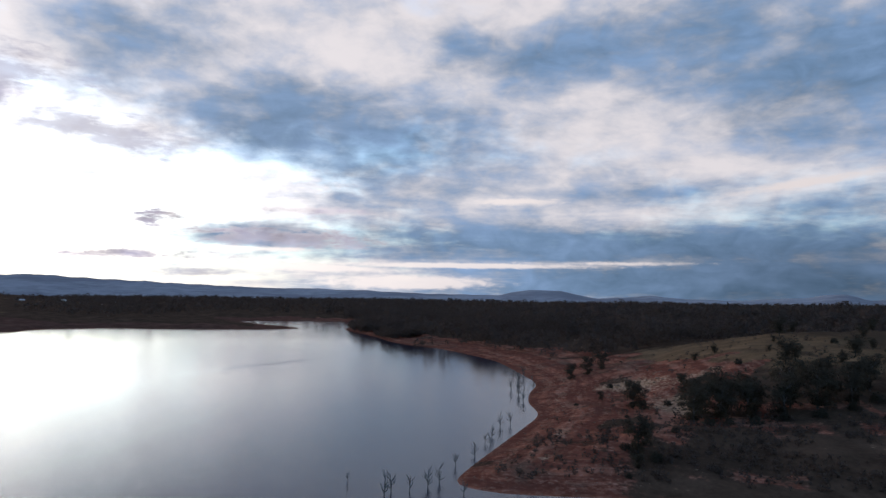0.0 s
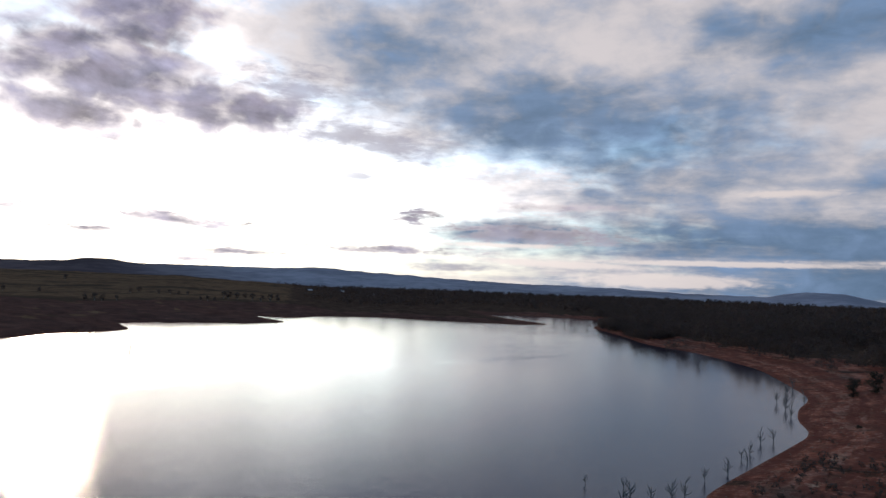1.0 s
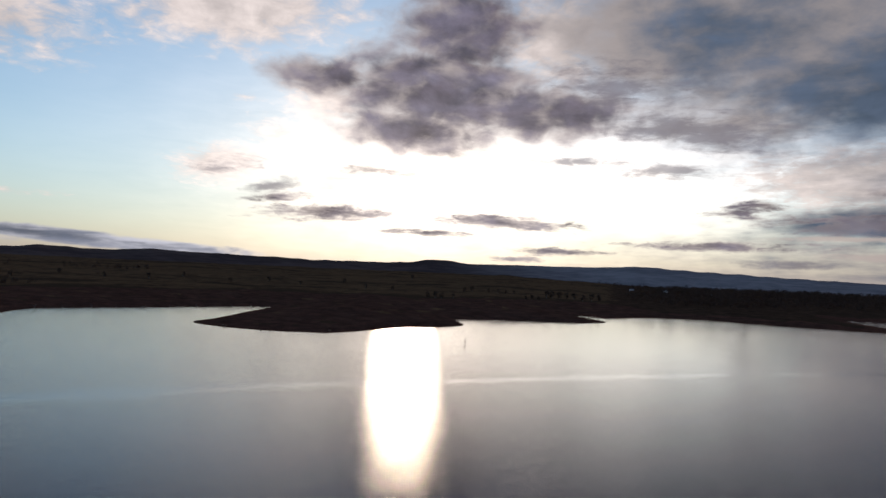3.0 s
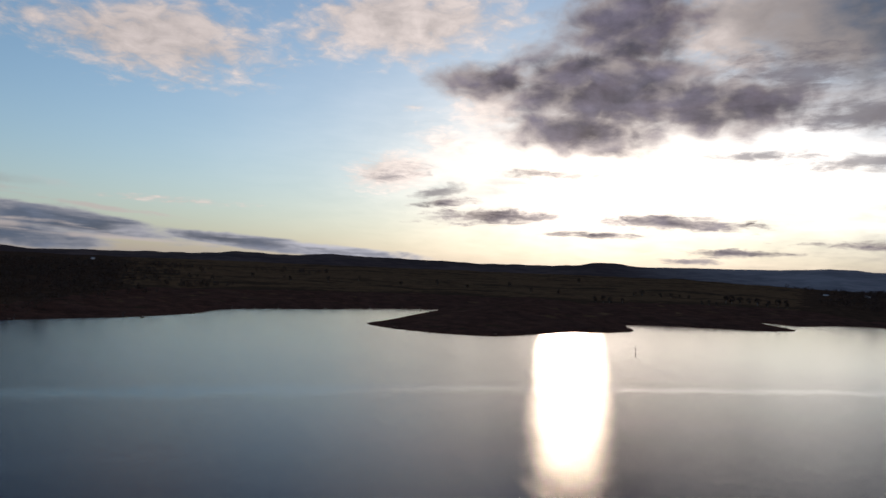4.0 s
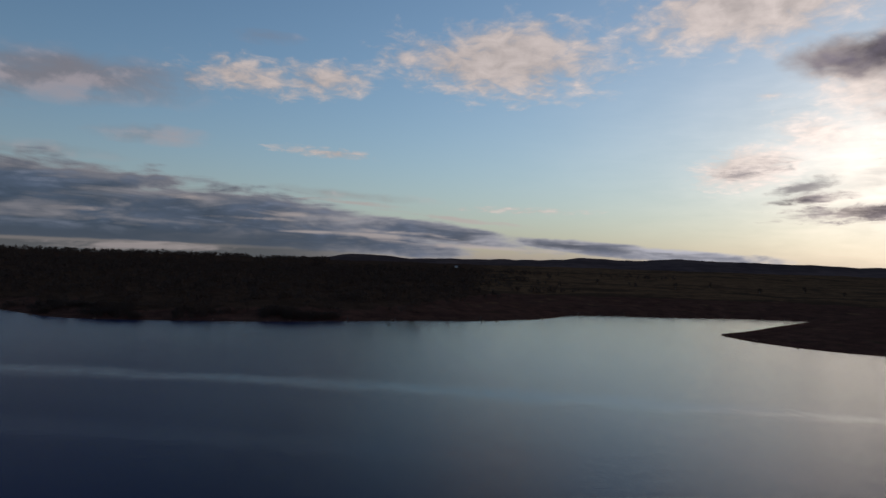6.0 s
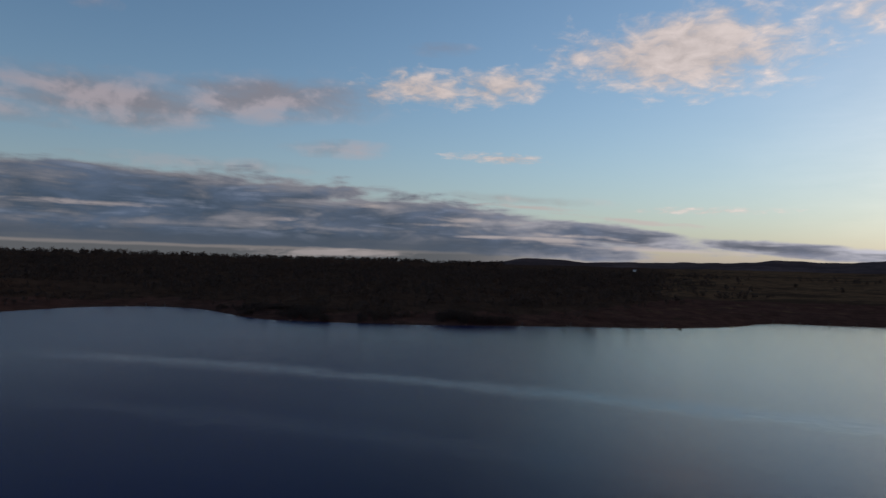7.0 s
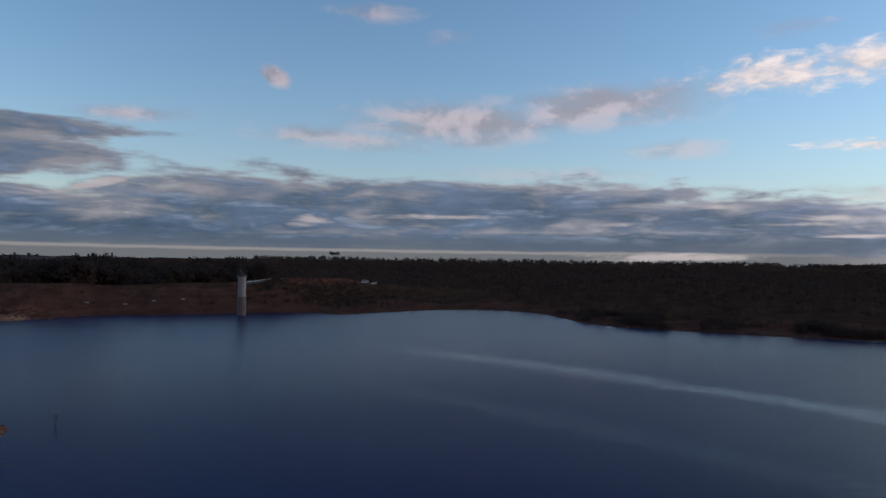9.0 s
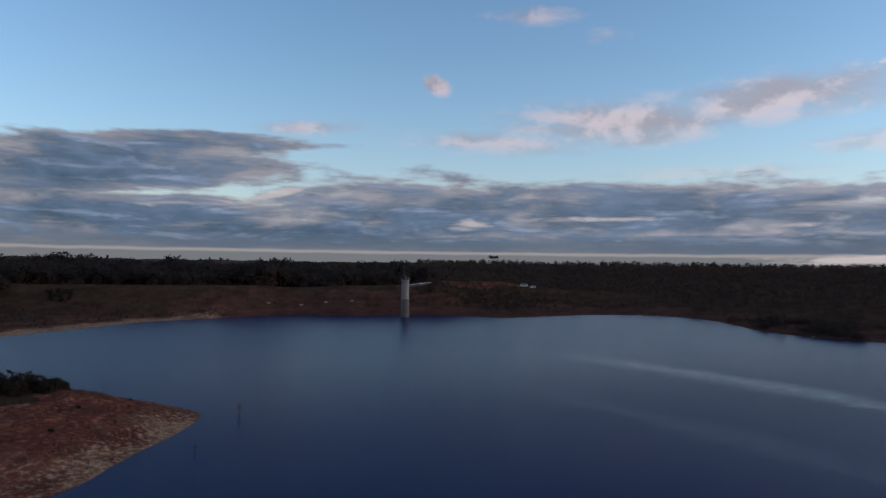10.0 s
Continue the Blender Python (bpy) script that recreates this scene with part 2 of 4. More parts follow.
    tone = g.add(g.add(g.mul(q, 1.7), g.mul(h, 1.5)), g.add(g.add(g.mul(l, 1.0), g.add(g.mul(f, 0.6), g.add(g.mul(d, 0.4), g.mul(b, 0.6)))), g.sub(g.mul(field(DARK_BANDS), 0.5), g.mul(g.math("MAXIMUM", field(LIT_PATCHES), -0.4), 0.42))))
    tone = g.add(tone, g.smooth(el, OVERHEAD, OVERHEAD + 14, 0.0, 1.1))
    tone = g.add(tone, g.mul(w, g.smooth(el, 4.0, 12.0, 1.8, 0.0)))
    under = g.mix(g.smooth(tone, -0.85, 0.72), sheet_lit, g.vadd(grey, g.combine(0.006, 0.026, 0.046)))
    # tone of the unseen overhead sheet, set by how much light the land gets
    under = g.mix(g.smooth(el, OVERHEAD, OVERHEAD + 12), under, g.scaled(g.combine(0.055, 0.078, 0.135), g.add(g.mad(broad, 3.5, 1.7), g.mul(h, 1.2))))
    thick = g.mul(g.smooth(el, 2.5, 7.0, 1.0, 0.0), g.smooth(az, -30.0, -4.0, 1.0, 0.0))
    colour = g.mix(sheet, colour, g.scaled(under, g.mad(thick, -0.42, 1.0)))
    # heaped dark cloud in front of the sun
    low = g.smooth(el, 5.5, 9.0)
    ragged = g.add(g.mul(low, g.add(g.mul(h, 1.5), g.add(g.mul(l, 0.6), g.mul(b, 1.0)))), g.mul(g.sub(1.0, low), g.add(g.add(g.mul(w, 0.7), g.mul(l, 0.6)), g.add(g.mul(s2, 2.2), g.mul(s3, 1.5)))))
    dark_field = g.add(field(DARK_CLOUDS), g.add(ragged, g.mul(f, 0.3)))
    dark = g.smooth(dark_field, -0.12, g.smooth(el, 5.5, 9.0, 0.75, 0.85), 0.0, 0.96)
    heavy = g.smooth(g.sub(g.add(dark_field, g.add(g.mul(b, 2.0), g.mul(f, 0.4))), g.mul(heap_rim, 1.1)), -0.05, 1.45)
    fringe = g.mix(0.55, g.scaled(lit, 0.85), g.vadd(grey, g.combine(0.07, 0.045, 0.04)))
    core = g.scaled(g.vadd(g.scaled(grey, 0.72), g.combine(0.062, 0.042, 0.056)), g.math("MAXIMUM", g.add(1.0, g.add(g.add(g.mul(b, 1.3), g.mul(h, 1.0)), g.mul(heap_rim, 1.2))), 0.5))
    colour = g.mix(dark, colour, g.mix(heavy, fringe, core))
    thin = g.smooth(g.add(field(WISP_CLOUDS), g.add(g.mul(l, 1.0), g.add(g.mul(s2, 1.3), g.mul(s3, 0.9)))), -0.1, 0.7, 0.0, 0.8)
    colour = g.mix(thin, colour, g.vadd(g.scaled(grey, 0.9), g.combine(0.10, 0.085, 0.088)))
    # the long low bank
    roll = g.noise(g.combine(g.mul(az, 0.16), g.mul(el, 0.85), 23.0), 1.0, 7.0, 0.55, 0.5)
    roll_lit = g.noise(g.combine(g.mul(g.sub(az, 0.5), 0.16), g.mul(g.add(el, 0.35), 0.85), 23.0), 1.0, 7.0, 0.55, 0.5)
    ro, edge_lit = g.sub(roll, 0.5), g.sub(roll, roll_lit)
    bank_field = g.add(field(BANK_CLOUDS), g.add(g.add(g.mul(w, 0.6), g.mul(b, 0.4)), g.add(g.mul(s2, 0.5), g.mul(ro, 0.9))))
    bank = g.smooth(bank_field, 0.0, 0.34)
    full = g.smooth(g.add(g.add(bank_field, g.mul(ro, 1.7)), g.add(g.mul(l, 0.7), g.mul(s2, 0.6))), -0.1, 0.9)
    crest = g.scaled(g.combine(0.160, 0.180, 0.220), g.add(1.0, g.mul(wide, 6.0)))
    belly = g.vadd(g.scaled(grey, g.add(1.0, g.mul(ro, 1.6))), g.vadd(g.combine(0.002, 0.022, 0.036), g.scaled(g.combine(0.13, 0.09, 0.07), wide)))
    belly = g.vadd(belly, g.scaled(g.combine(0.060, 0.066, 0.080), g.smooth(g.add(edge_lit, g.mul(s2, 0.25)), 0.0, 0.24)))
    colour = g.mix(bank, colour, g.mix(full, crest, belly))
    # dull air under the bank, with a bright line where it ends
    base_bank = g.mul(g.smooth(g.add(el, g.mul(s2, 1.2)), 1.5, 2.6, 0.9, 0.0), g.smooth(az, 90.0, 106.0))
    colour = g.mix(base_bank, colour, (0.060, 0.090, 0.132))
    under_bank = g.mul(g.smooth(el, 0.85, 1.05, 0.9, 0.0), g.smooth(az, 92.0, 108.0))
    colour = g.mix(under_bank, colour, (0.098, 0.116, 0.134))
    line = g.mul(g.smooth(g.math("ABSOLUTE", g.sub(g.add(el, g.mul(s2, 0.25)), 1.0)), 0.03, 0.2, 0.75, 0.0), g.smooth(az, 98.0, 112.0))
    colour = g.mix(line, colour, (0.205, 0.212, 0.225))
    # pale streaks and puffs in and under the bank
    pale = g.smooth(g.add(field(PALE_STREAKS), g.add(g.mul(l, 0.6), g.mul(s2, 2.2))), 0.0, 0.8, 0.0, 0.75)
    colour = g.mix(pale, colour, g.vadd(g.combine(0.30, 0.30, 0.33), g.scaled(g.combine(1.0, 0.95, 0.9), wide)))
    # bright heaped cloud low in the north
    low_pale = g.smooth(g.add(field(LOW_PUFFS), g.add(g.mul(l, 0.6), g.mul(s3, 1.0))), -0.05, 0.6, 0.0, 0.85)
    colour = g.mix(low_pale, colour, g.vadd(g.combine(0.25, 0.235, 0.245), g.scaled(g.combine(1.0, 0.95, 0.9), g.mul(wide, 0.8))))
    back = g.node("ShaderNodeBackground")
    g.put(back.inputs[0], colour)
    back.inputs[1].default_value = SKY_STRENGTH
    out = g.node("ShaderNodeOutputWorld")
    g.put(out.inputs[0], back.outputs[0])


SKY_GAIN, SKY_STRENGTH, SKY_TINT = 0.088, 1.0, (1.72, 1.96, 2.0)
build_world()
sun = new("sun", bpy.data.lights.new("sun", "SUN"))
sun.data.energy, sun.data.angle, sun.data.color = 0.22, radians(5.0), (1.0, 0.86, 0.7)
sun.matrix_world = look(direction(SUN_AZ, SUN_EL) * 1000, (0, 0, 0))

# ---- materials ----
def material(name):
    m = bpy.data.materials.new(name)
    m.use_nodes = True
    m.node_tree.nodes.clear()
    g = Graph(m.node_tree)
    bsdf = g.node("ShaderNodeBsdfPrincipled")
    out = g.node("ShaderNodeOutputMaterial")
    g.put(out.inputs["Surface"], bsdf.outputs[0])
    return m, g, bsdf


def bumped(g, bsdf, height, strength, distance):
    n = g.node("ShaderNodeBump")
    n.inputs["Strength"].default_value, n.inputs["Distance"].default_value = strength, distance
    g.put(n.inputs["Height"], height)
    g.put(bsdf.inputs["Normal"], n.outputs[0])


def plain(name, colour, rough=0.8, scale=3.0, vary=0.35, metal=0.0, bump=0.0):
    """A worn surface of one colour with stains at two scales."""
    m, g, bsdf = material(name)
    place = g.node("ShaderNodeTexCoord").outputs["Object"]
    a, b = g.noise(place, scale, 5), g.noise(place, scale * 9, 3)
    k = g.mad(g.add(g.mul(a, 0.7), g.mul(b, 0.3)), 2 * vary, 1 - vary)
    rgb = g.node("ShaderNodeRGB")
    rgb.outputs[0].default_value = (*colour, 1)
    g.put(bsdf.inputs["Base Color"], g.scaled(rgb.outputs[0], k))
    bsdf.inputs["Roughness"].default_value, bsdf.inputs["Metallic"].default_value = rough, metal
    if bump:
        bumped(g, bsdf, b, 0.6, bump)
    return m


def foliage(name, dark, light):
    m, g, bsdf = material(name)
    isle = g.node("ShaderNodeNewGeometry").outputs["Random Per Island"]
    place = g.node("ShaderNodeNewGeometry").outputs["Position"]
    n = g.noise(place, 0.02, 4)
    colour = g.mix(g.add(g.mul(isle, 0.6), g.mul(n, 0.4)), dark, light)
    g.put(bsdf.inputs["Base Color"], colour)
    bsdf.inputs["Roughness"].default_value = 0.75
    bsdf.inputs["Specular IOR Level"].default_value = 0.0
    # thin leaves let half the light through
    through_leaf, both = g.node("ShaderNodeBsdfTranslucent"), g.node("ShaderNodeMixShader")
    g.put(through_leaf.inputs["Color"], colour)
    both.inputs[0].default_value = 0.5
    g.put(both.inputs[1], bsdf.outputs[0])
    g.put(both.inputs[2], through_leaf.outputs[0])
    out = [x for x in m.node_tree.nodes if x.type == "OUTPUT_MATERIAL"][0]
    g.put(out.inputs["Surface"], both.outputs[0])
    return m


def water_material():
    m, g, bsdf = material("lake_water")
    place = g.node("ShaderNodeNewGeometry").outputs["Position"]
    x, y, _ = g.split(place)
    # ripples ease northward; base blue and IOR graded to paint reflection brightness by region
    north_part = g.smooth(y, -60.0, 30.0)
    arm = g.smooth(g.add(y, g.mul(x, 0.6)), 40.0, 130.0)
    g.put(bsdf.inputs["Base Color"], g.mix(arm, g.mix(north_part, (0.003, 0.012, 0.066), (0.005, 0.010, 0.034)), (0.012, 0.014, 0.028)))
    dam_part = g.smooth(g.add(y, g.mul(x, 0.35)), -330.0, -130.0, 1.0, 0.0)
    # wind lanes: long soft streaks and the trail left across the lake
    lanes = g.noise(g.combine(g.mul(g.add(x, g.mul(y, 0.3)), 0.012), g.mul(g.sub(y, g.mul(x, 0.3)), 0.0025), 0.0), 1.0, 3, 0.5)
    line = g.sub(g.add(x, 193.0), g.add(g.mul(y, 0.16), g.mul(g.mul(y, y), 0.00055)))
    edge = g.mul(g.sub(g.noise(place, 0.05, 4), 0.5), 16.0)
    trail = g.smooth(g.mul(g.math("ABSOLUTE", g.add(line, edge)), g.smooth(y, 40.0, 200.0, 1.0, 1.8)), 0.0, 13.0, 1.0, 0.0)
    trail = g.mul(trail, g.smooth(y, -200.0, -140.0))
    second = g.smooth(g.math("ABSOLUTE", g.add(g.sub(line, 62.0), g.mul(edge, 1.3))), 0.0, 9.0, 0.4, 0.0)
    trail = g.add(trail, g.mul(second, g.mul(g.smooth(y, -150.0, -90.0), g.smooth(y, 0.0, 60.0, 1.0, 0.0))))
    trail = g.mul(trail, g.smooth(g.noise(place, 0.35, 3, 0.6), 0.3, 0.65, 0.45, 1.15))
    g.put(bsdf.inputs["Roughness"], g.math("MAXIMUM", g.add(g.sub(g.mad(lanes, 0.07, 0.045), g.mul(trail, 0.09)), g.mul(dam_part, 0.16)), 0.02))
    # IOR lifted northward, by the dam and along the trail to brighten reflections
    g.put(bsdf.inputs["IOR"], g.add(g.add(g.mad(g.smooth(y, -25.0, 70.0), 0.27, 1.07), g.mul(arm, 0.08)), g.add(g.mul(trail, 0.03), g.mul(dam_part, 0.125))))
    ripple = g.add(g.noise(place, 1.6, 4, 0.65), g.add(g.mul(g.noise(place, 0.25, 2, 0.5), 0.8), g.mul(g.noise(place, 4.6, 2, 0.6), 0.16)))
    still = g.mul(g.mad(trail, -0.75, 1.0), g.mul(g.mad(g.mul(g.smooth(y, 120.0, 330.0), g.smooth(y, 480.0, 580.0, 1.0, 0.0)), -0.62, 1.0), g.mad(north_part, -0.6, 1.6)))
    bumped(g, bsdf, g.mul(ripple, still), 0.21, 0.2)
    return m


def ground_material():
    m, g, bsdf = material("shore_and_pasture")
    place = g.node("ShaderNodeNewGeometry").outputs["Position"]

    def zone(name):
        return g.node("ShaderNodeAttribute", attribute_name=name).outputs["Fac"]

    big, mid, small = g.noise(place, 0.013, 5), g.noise(place, 0.09, 6, 0.6), g.noise(place, 0.9, 5, 0.65)
    blend = g.add(g.mul(mid, 0.6), g.mul(small, 0.4))
    soil = g.mix(g.smooth(blend, 0.35, 0.66), (0.066, 0.026, 0.018), (0.205, 0.080, 0.050))
    soil = g.mix(g.smooth(g.noise(place, 0.045, 6, 0.62, 0.8), 0.50, 0.66), soil, (0.085, 0.052, 0.038))
    soil = g.mix(g.smooth(small, 0.50, 0.72), soil, (0.19, 0.115, 0.09))
    soil = g.mix(g.smooth(g.noise(place, 0.16, 6, 0.65, 0.6), 0.50, 0.68, 0.0, 0.75), soil, (0.058, 0.038, 0.027))
    soil = g.scaled(soil, g.smooth(g.noise(place, 0.28, 5, 0.7), 0.3, 0.7, 0.7, 1.3))
    ring = g.noise(g.combine(g.mad(mid, 1.6, g.mul(zone("shore"), 0.30)), g.mul(big, 5.0), 0.0), 1.0, 3, 0.6)
    soil = g.mix(g.smooth(ring, 0.44, 0.60, 0.0, 0.7), soil, (0.075, 0.030, 0.022))
    soil = g.mix(g.mul(g.smooth(ring, 0.36, 0.44, 1.0, 0.0), 0.35), soil, (0.21, 0.125, 0.092))
    mud = g.mix(g.smooth(blend, 0.3, 0.7), (0.031, 0.019, 0.016), (0.072, 0.045, 0.035))
    bare = g.mix(zone("red"), mud, soil)
    strip = g.noise(g.combine(g.mad(mid, 0.5, g.mul(zone("shore"), 0.022)), g.mul(big, 2.5), 4.0), 1.0, 4, 0.6)
    grass = g.mix(g.smooth(blend, 0.32, 0.68), (0.058, 0.039, 0.024), (0.122, 0.083, 0.048))
    grass = g.mix(g.smooth(strip, 0.44, 0.58, 0.0, 0.8), grass, (0.034, 0.026, 0.019))
    scrub = g.mix(g.smooth(blend, 0.3, 0.7), (0.026, 0.018, 0.013), (0.064, 0.044, 0.031))
    veg = g.mix(g.smooth(g.add(zone("pasture"), g.mul(g.sub(mid, 0.5), 0.7)), 0.4, 0.6), scrub, grass)
    ragged = g.add(zone("bare"), g.mul(g.sub(blend, 0.5), 1.0))
    colour = g.mix(g.smooth(ragged, 0.42, 0.58), veg, bare)
    colour = g.mix(g.smooth(g.add(zone("pale"), g.add(g.mul(g.sub(mid, 0.5), 1.6), g.mul(g.sub(small, 0.5), 1.4))), 0.35, 0.85, 0.0, 0.9), colour, g.mix(g.smooth(small, 0.4, 0.62), (0.155, 0.098, 0.060), (0.29, 0.212, 0.145)))
    colour = g.mix(1.0, colour, (1.0, 0.84, 0.77), "MULTIPLY")
    g.put(bsdf.inputs["Base Color"], g.scaled(colour, 1.5))
    g.put(bsdf.inputs["Roughness"], g.mad(zone("wet"), -0.45, 0.92))
    bsdf.inputs["Specular IOR Level"].default_value = 0.0
    bumped(g, bsdf, g.add(mid, g.mul(small, 0.35)), 0.45, 1.0)
    return m


def hill_material():
    m, g, bsdf = material("far_hills")
    place = g.node("ShaderNodeNewGeometry").outputs["Position"]
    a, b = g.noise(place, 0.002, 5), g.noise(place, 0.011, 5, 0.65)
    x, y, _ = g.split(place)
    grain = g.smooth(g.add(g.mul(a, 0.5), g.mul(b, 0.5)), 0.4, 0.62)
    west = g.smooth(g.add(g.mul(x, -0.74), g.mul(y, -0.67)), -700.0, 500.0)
    # northern hills paler: distance haze painted into their base colour
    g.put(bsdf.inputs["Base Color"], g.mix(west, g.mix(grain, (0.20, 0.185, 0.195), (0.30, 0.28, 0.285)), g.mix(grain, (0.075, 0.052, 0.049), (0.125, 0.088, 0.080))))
    bsdf.inputs["Roughness"].default_value = 1.0
    bsdf.inputs["Specular IOR Level"].default_value = 0.0
    return m


# ---- the lake's outline, in metres, on four sides ----
EAST_SHORE = [(150, 60), (95, 104), (45, 113), (11, 115), (2, 121), (6, 134), (19, 169), (28, 194), (27, 215), (30, 237), (37, 264), (34, 304), (29, 357), (16, 398), (-4, 449), (-33, 488), (-58, 577), (-82, 638), (-96, 679), (-100, 760), (-89, 890)]
NORTH_SHORE = [(-175, 921), (-270, 890), (-208, 788), (-133, 693), (-178, 655), (-254, 644), (-310, 650), (-353, 614), (-345, 540), (-400, 545), (-307, 484), (-324, 441), (-362, 405), (-378, 369), (-325, 332), (-316, 309), (-326, 281), (-304, 222)]
WEST_SHORE = [(-305, 204), (-323, 184), (-353, 170), (-389, 168), (-410, 195), (-470, 248), (-534, 310), (-530, 252), (-519, 190), (-511, 113), (-463, 86), (-430, 45), (-417, 5), (-396, -40), (-378, -80), (-362, -150), (-363, -187), (-416, -253), (-417, -296), (-384, -324)]
SOUTH_SHORE = [(-325, -329), (-297, -330), (-296, -356), (-262, -378), (-219, -394), (-191, -415), (-164, -412), (-135, -407), (-101, -397), (-73, -377), (-33, -347), (10, -310), (35, -260), (10, -225), (-34, -200), (-42, -186), (-52, -167), (-59, -148), (-50, -134), (-37, -120), (-26, -105), (10, -88), (80, -60), (140, 0)]


def rounded(points, rounds=2):
    """Cuts the corners of a closed outline."""
    p = np.array(points, float)
    for _ in range(rounds):
        q = np.roll(p, -1, 0)
        p = np.stack([0.8 * p + 0.2 * q, 0.2 * p + 0.8 * q], 1).reshape(-1, 2)
    return p


OUTLINE = rounded(EAST_SHORE + NORTH_SHORE + WEST_SHORE + SOUTH_SHORE)


def shore_distance(px, py):
    """Metres from the shore: above zero on land, below zero on the lake."""
    best = np.full(px.shape, 1e12)
    inside = np.zeros(px.shape, bool)
    for (ax, ay), (bx, by) in zip(OUTLINE, np.roll(OUTLINE, -1, 0)):
        dx, dy = bx - ax, by - ay
        k = np.clip(((px - ax) * dx + (py - ay) * dy) / (dx * dx + dy * dy + 1e-9), 0, 1)
        best = np.minimum(best, (px - ax - k * dx) ** 2 + (py - ay - k * dy) ** 2)
        if dy:
            inside ^= ((ay > py) != (by > py)) & (px < dx * (py - ay) / dy + ax)
    return np.where(inside, -1, 1) * np.sqrt(best)


def waves(px, py, size, seed, octaves=4):
    """Smooth value noise about zero, built from random plane waves."""
    rng = np.random.default_rng(seed)
    out, amp = np.zeros(np.shape(px)), 1.0
    for _ in range(octaves):
        for _ in range(5):
            a, ph = rng.uniform(0, 2 * np.pi, 2)
            k = 2 * np.pi / size * rng.uniform(0.7, 1.3)
            out = out + amp * np.sin(k * (px * np.cos(a) + py * np.sin(a)) + ph) / 3
        size, amp = size / 2.1, amp * 0.5
    return out


def azimuth(px, py):
    return np.degrees(np.arctan2(-px, py))


def step(v, lo, hi):
    k = np.clip((v - lo) / (hi - lo), 0, 1)
    return k * k * (3 - 2 * k)


def bell(px, py, x, y, rx, ry=None):
    return np.exp(-((px - x) / rx) ** 2 - ((py - y) / (ry or rx)) ** 2)


DAM_A, DAM_B, DAM_TOP = (-300, -408), (70, -541), 18.0


def dam_height(px, py):
    """The straight earth dam: level crest, even slopes of one in three."""
    dx, dy = DAM_B[0] - DAM_A[0], DAM_B[1] - DAM_A[1]
    size = math.hypot(dx, dy)
    along = ((px - DAM_A[0]) * dx + (py - DAM_A[1]) * dy) / size
    off = np.abs((px - DAM_A[0]) * dy - (py - DAM_A[1]) * dx) / size
    past = np.maximum(-along, 0) + np.maximum(along - size, 0)
    return DAM_TOP - np.maximum(off - 4, 0) / 3.0 - past / 4.0


def height(px, py, sd=None):
    sd = shore_distance(px, py) if sd is None else sd
    land = np.maximum(sd, 0)
    far = np.hypot(px, py)
    z = 5.5 * (1 - np.exp(-land / 40)) + 15 * (1 - np.exp(-land / 600))
    z = z + step(land, 5, 60) * (1.1 * waves(px, py, 120, 3) + 2.2 * step(land, 100, 500) * waves(px, py, 600, 4))
    z = z + step(land, 2, 15) * 0.35 * waves(px, py, 23, 5)
    z = z + 12 * bell(px, py, 165, 280, 85, 70) * step(land, 15, 80) + 5 * bell(px, py, 90, 215, 40) * step(land, 15, 60)
    z = z + 8 * bell(px, py, 300, 520, 190, 130) * step(land, 30, 120)
    # narrow points stay low
    z = z * (1 - 0.6 * bell(px, py, -340, 190, 70, 60)) * (1 - 0.5 * bell(px, py, -170, 740, 60, 90))
    z = z - 4 * bell(px, py, -150, -430, 150, 60) * step(land, 5, 40)
    z = z + 12 * bell(px, py, -372, -440, 85, 42) * step(land, 20, 90)
    dam = np.maximum(np.minimum(dam_height(px, py), land * 0.5), -20)
    z = np.where(sd > 0, 1.5 * np.logaddexp(z / 1.5, dam / 1.5), z)
    z = z + 18 * step(far, 750, 1700) * step(azimuth(px, py), 30, 42) * (1 - step(azimuth(px, py), 150, 170))
    z = z + 2.5 * bell(px, py, -30, -150, 25, 40) * step(land, 2, 14)
    z = z + 6 * bell(px, py, -322, -432, 38) * step(land, 15, 60)
    z = z - 6 * step(far, 2500, 4500)
    return np.where(sd < 0, np.maximum(-7, sd * 0.13), z)


def mesh_object(name, verts, faces, mat, parent=None, smooth=False):
    me = bpy.data.meshes.new(name)
    me.from_pydata(verts, [], faces)
    me.materials.append(mat)
    if smooth:
        me.polygons.foreach_set("use_smooth", [True] * len(me.polygons))
    me.update()
    ob = new(name, me)
    ob.parent = parent
    return ob


TRACK = [(17, 120), (20, 134), (29, 162), (35, 186), (36, 217), (44, 240)]     # a worn path along the beach


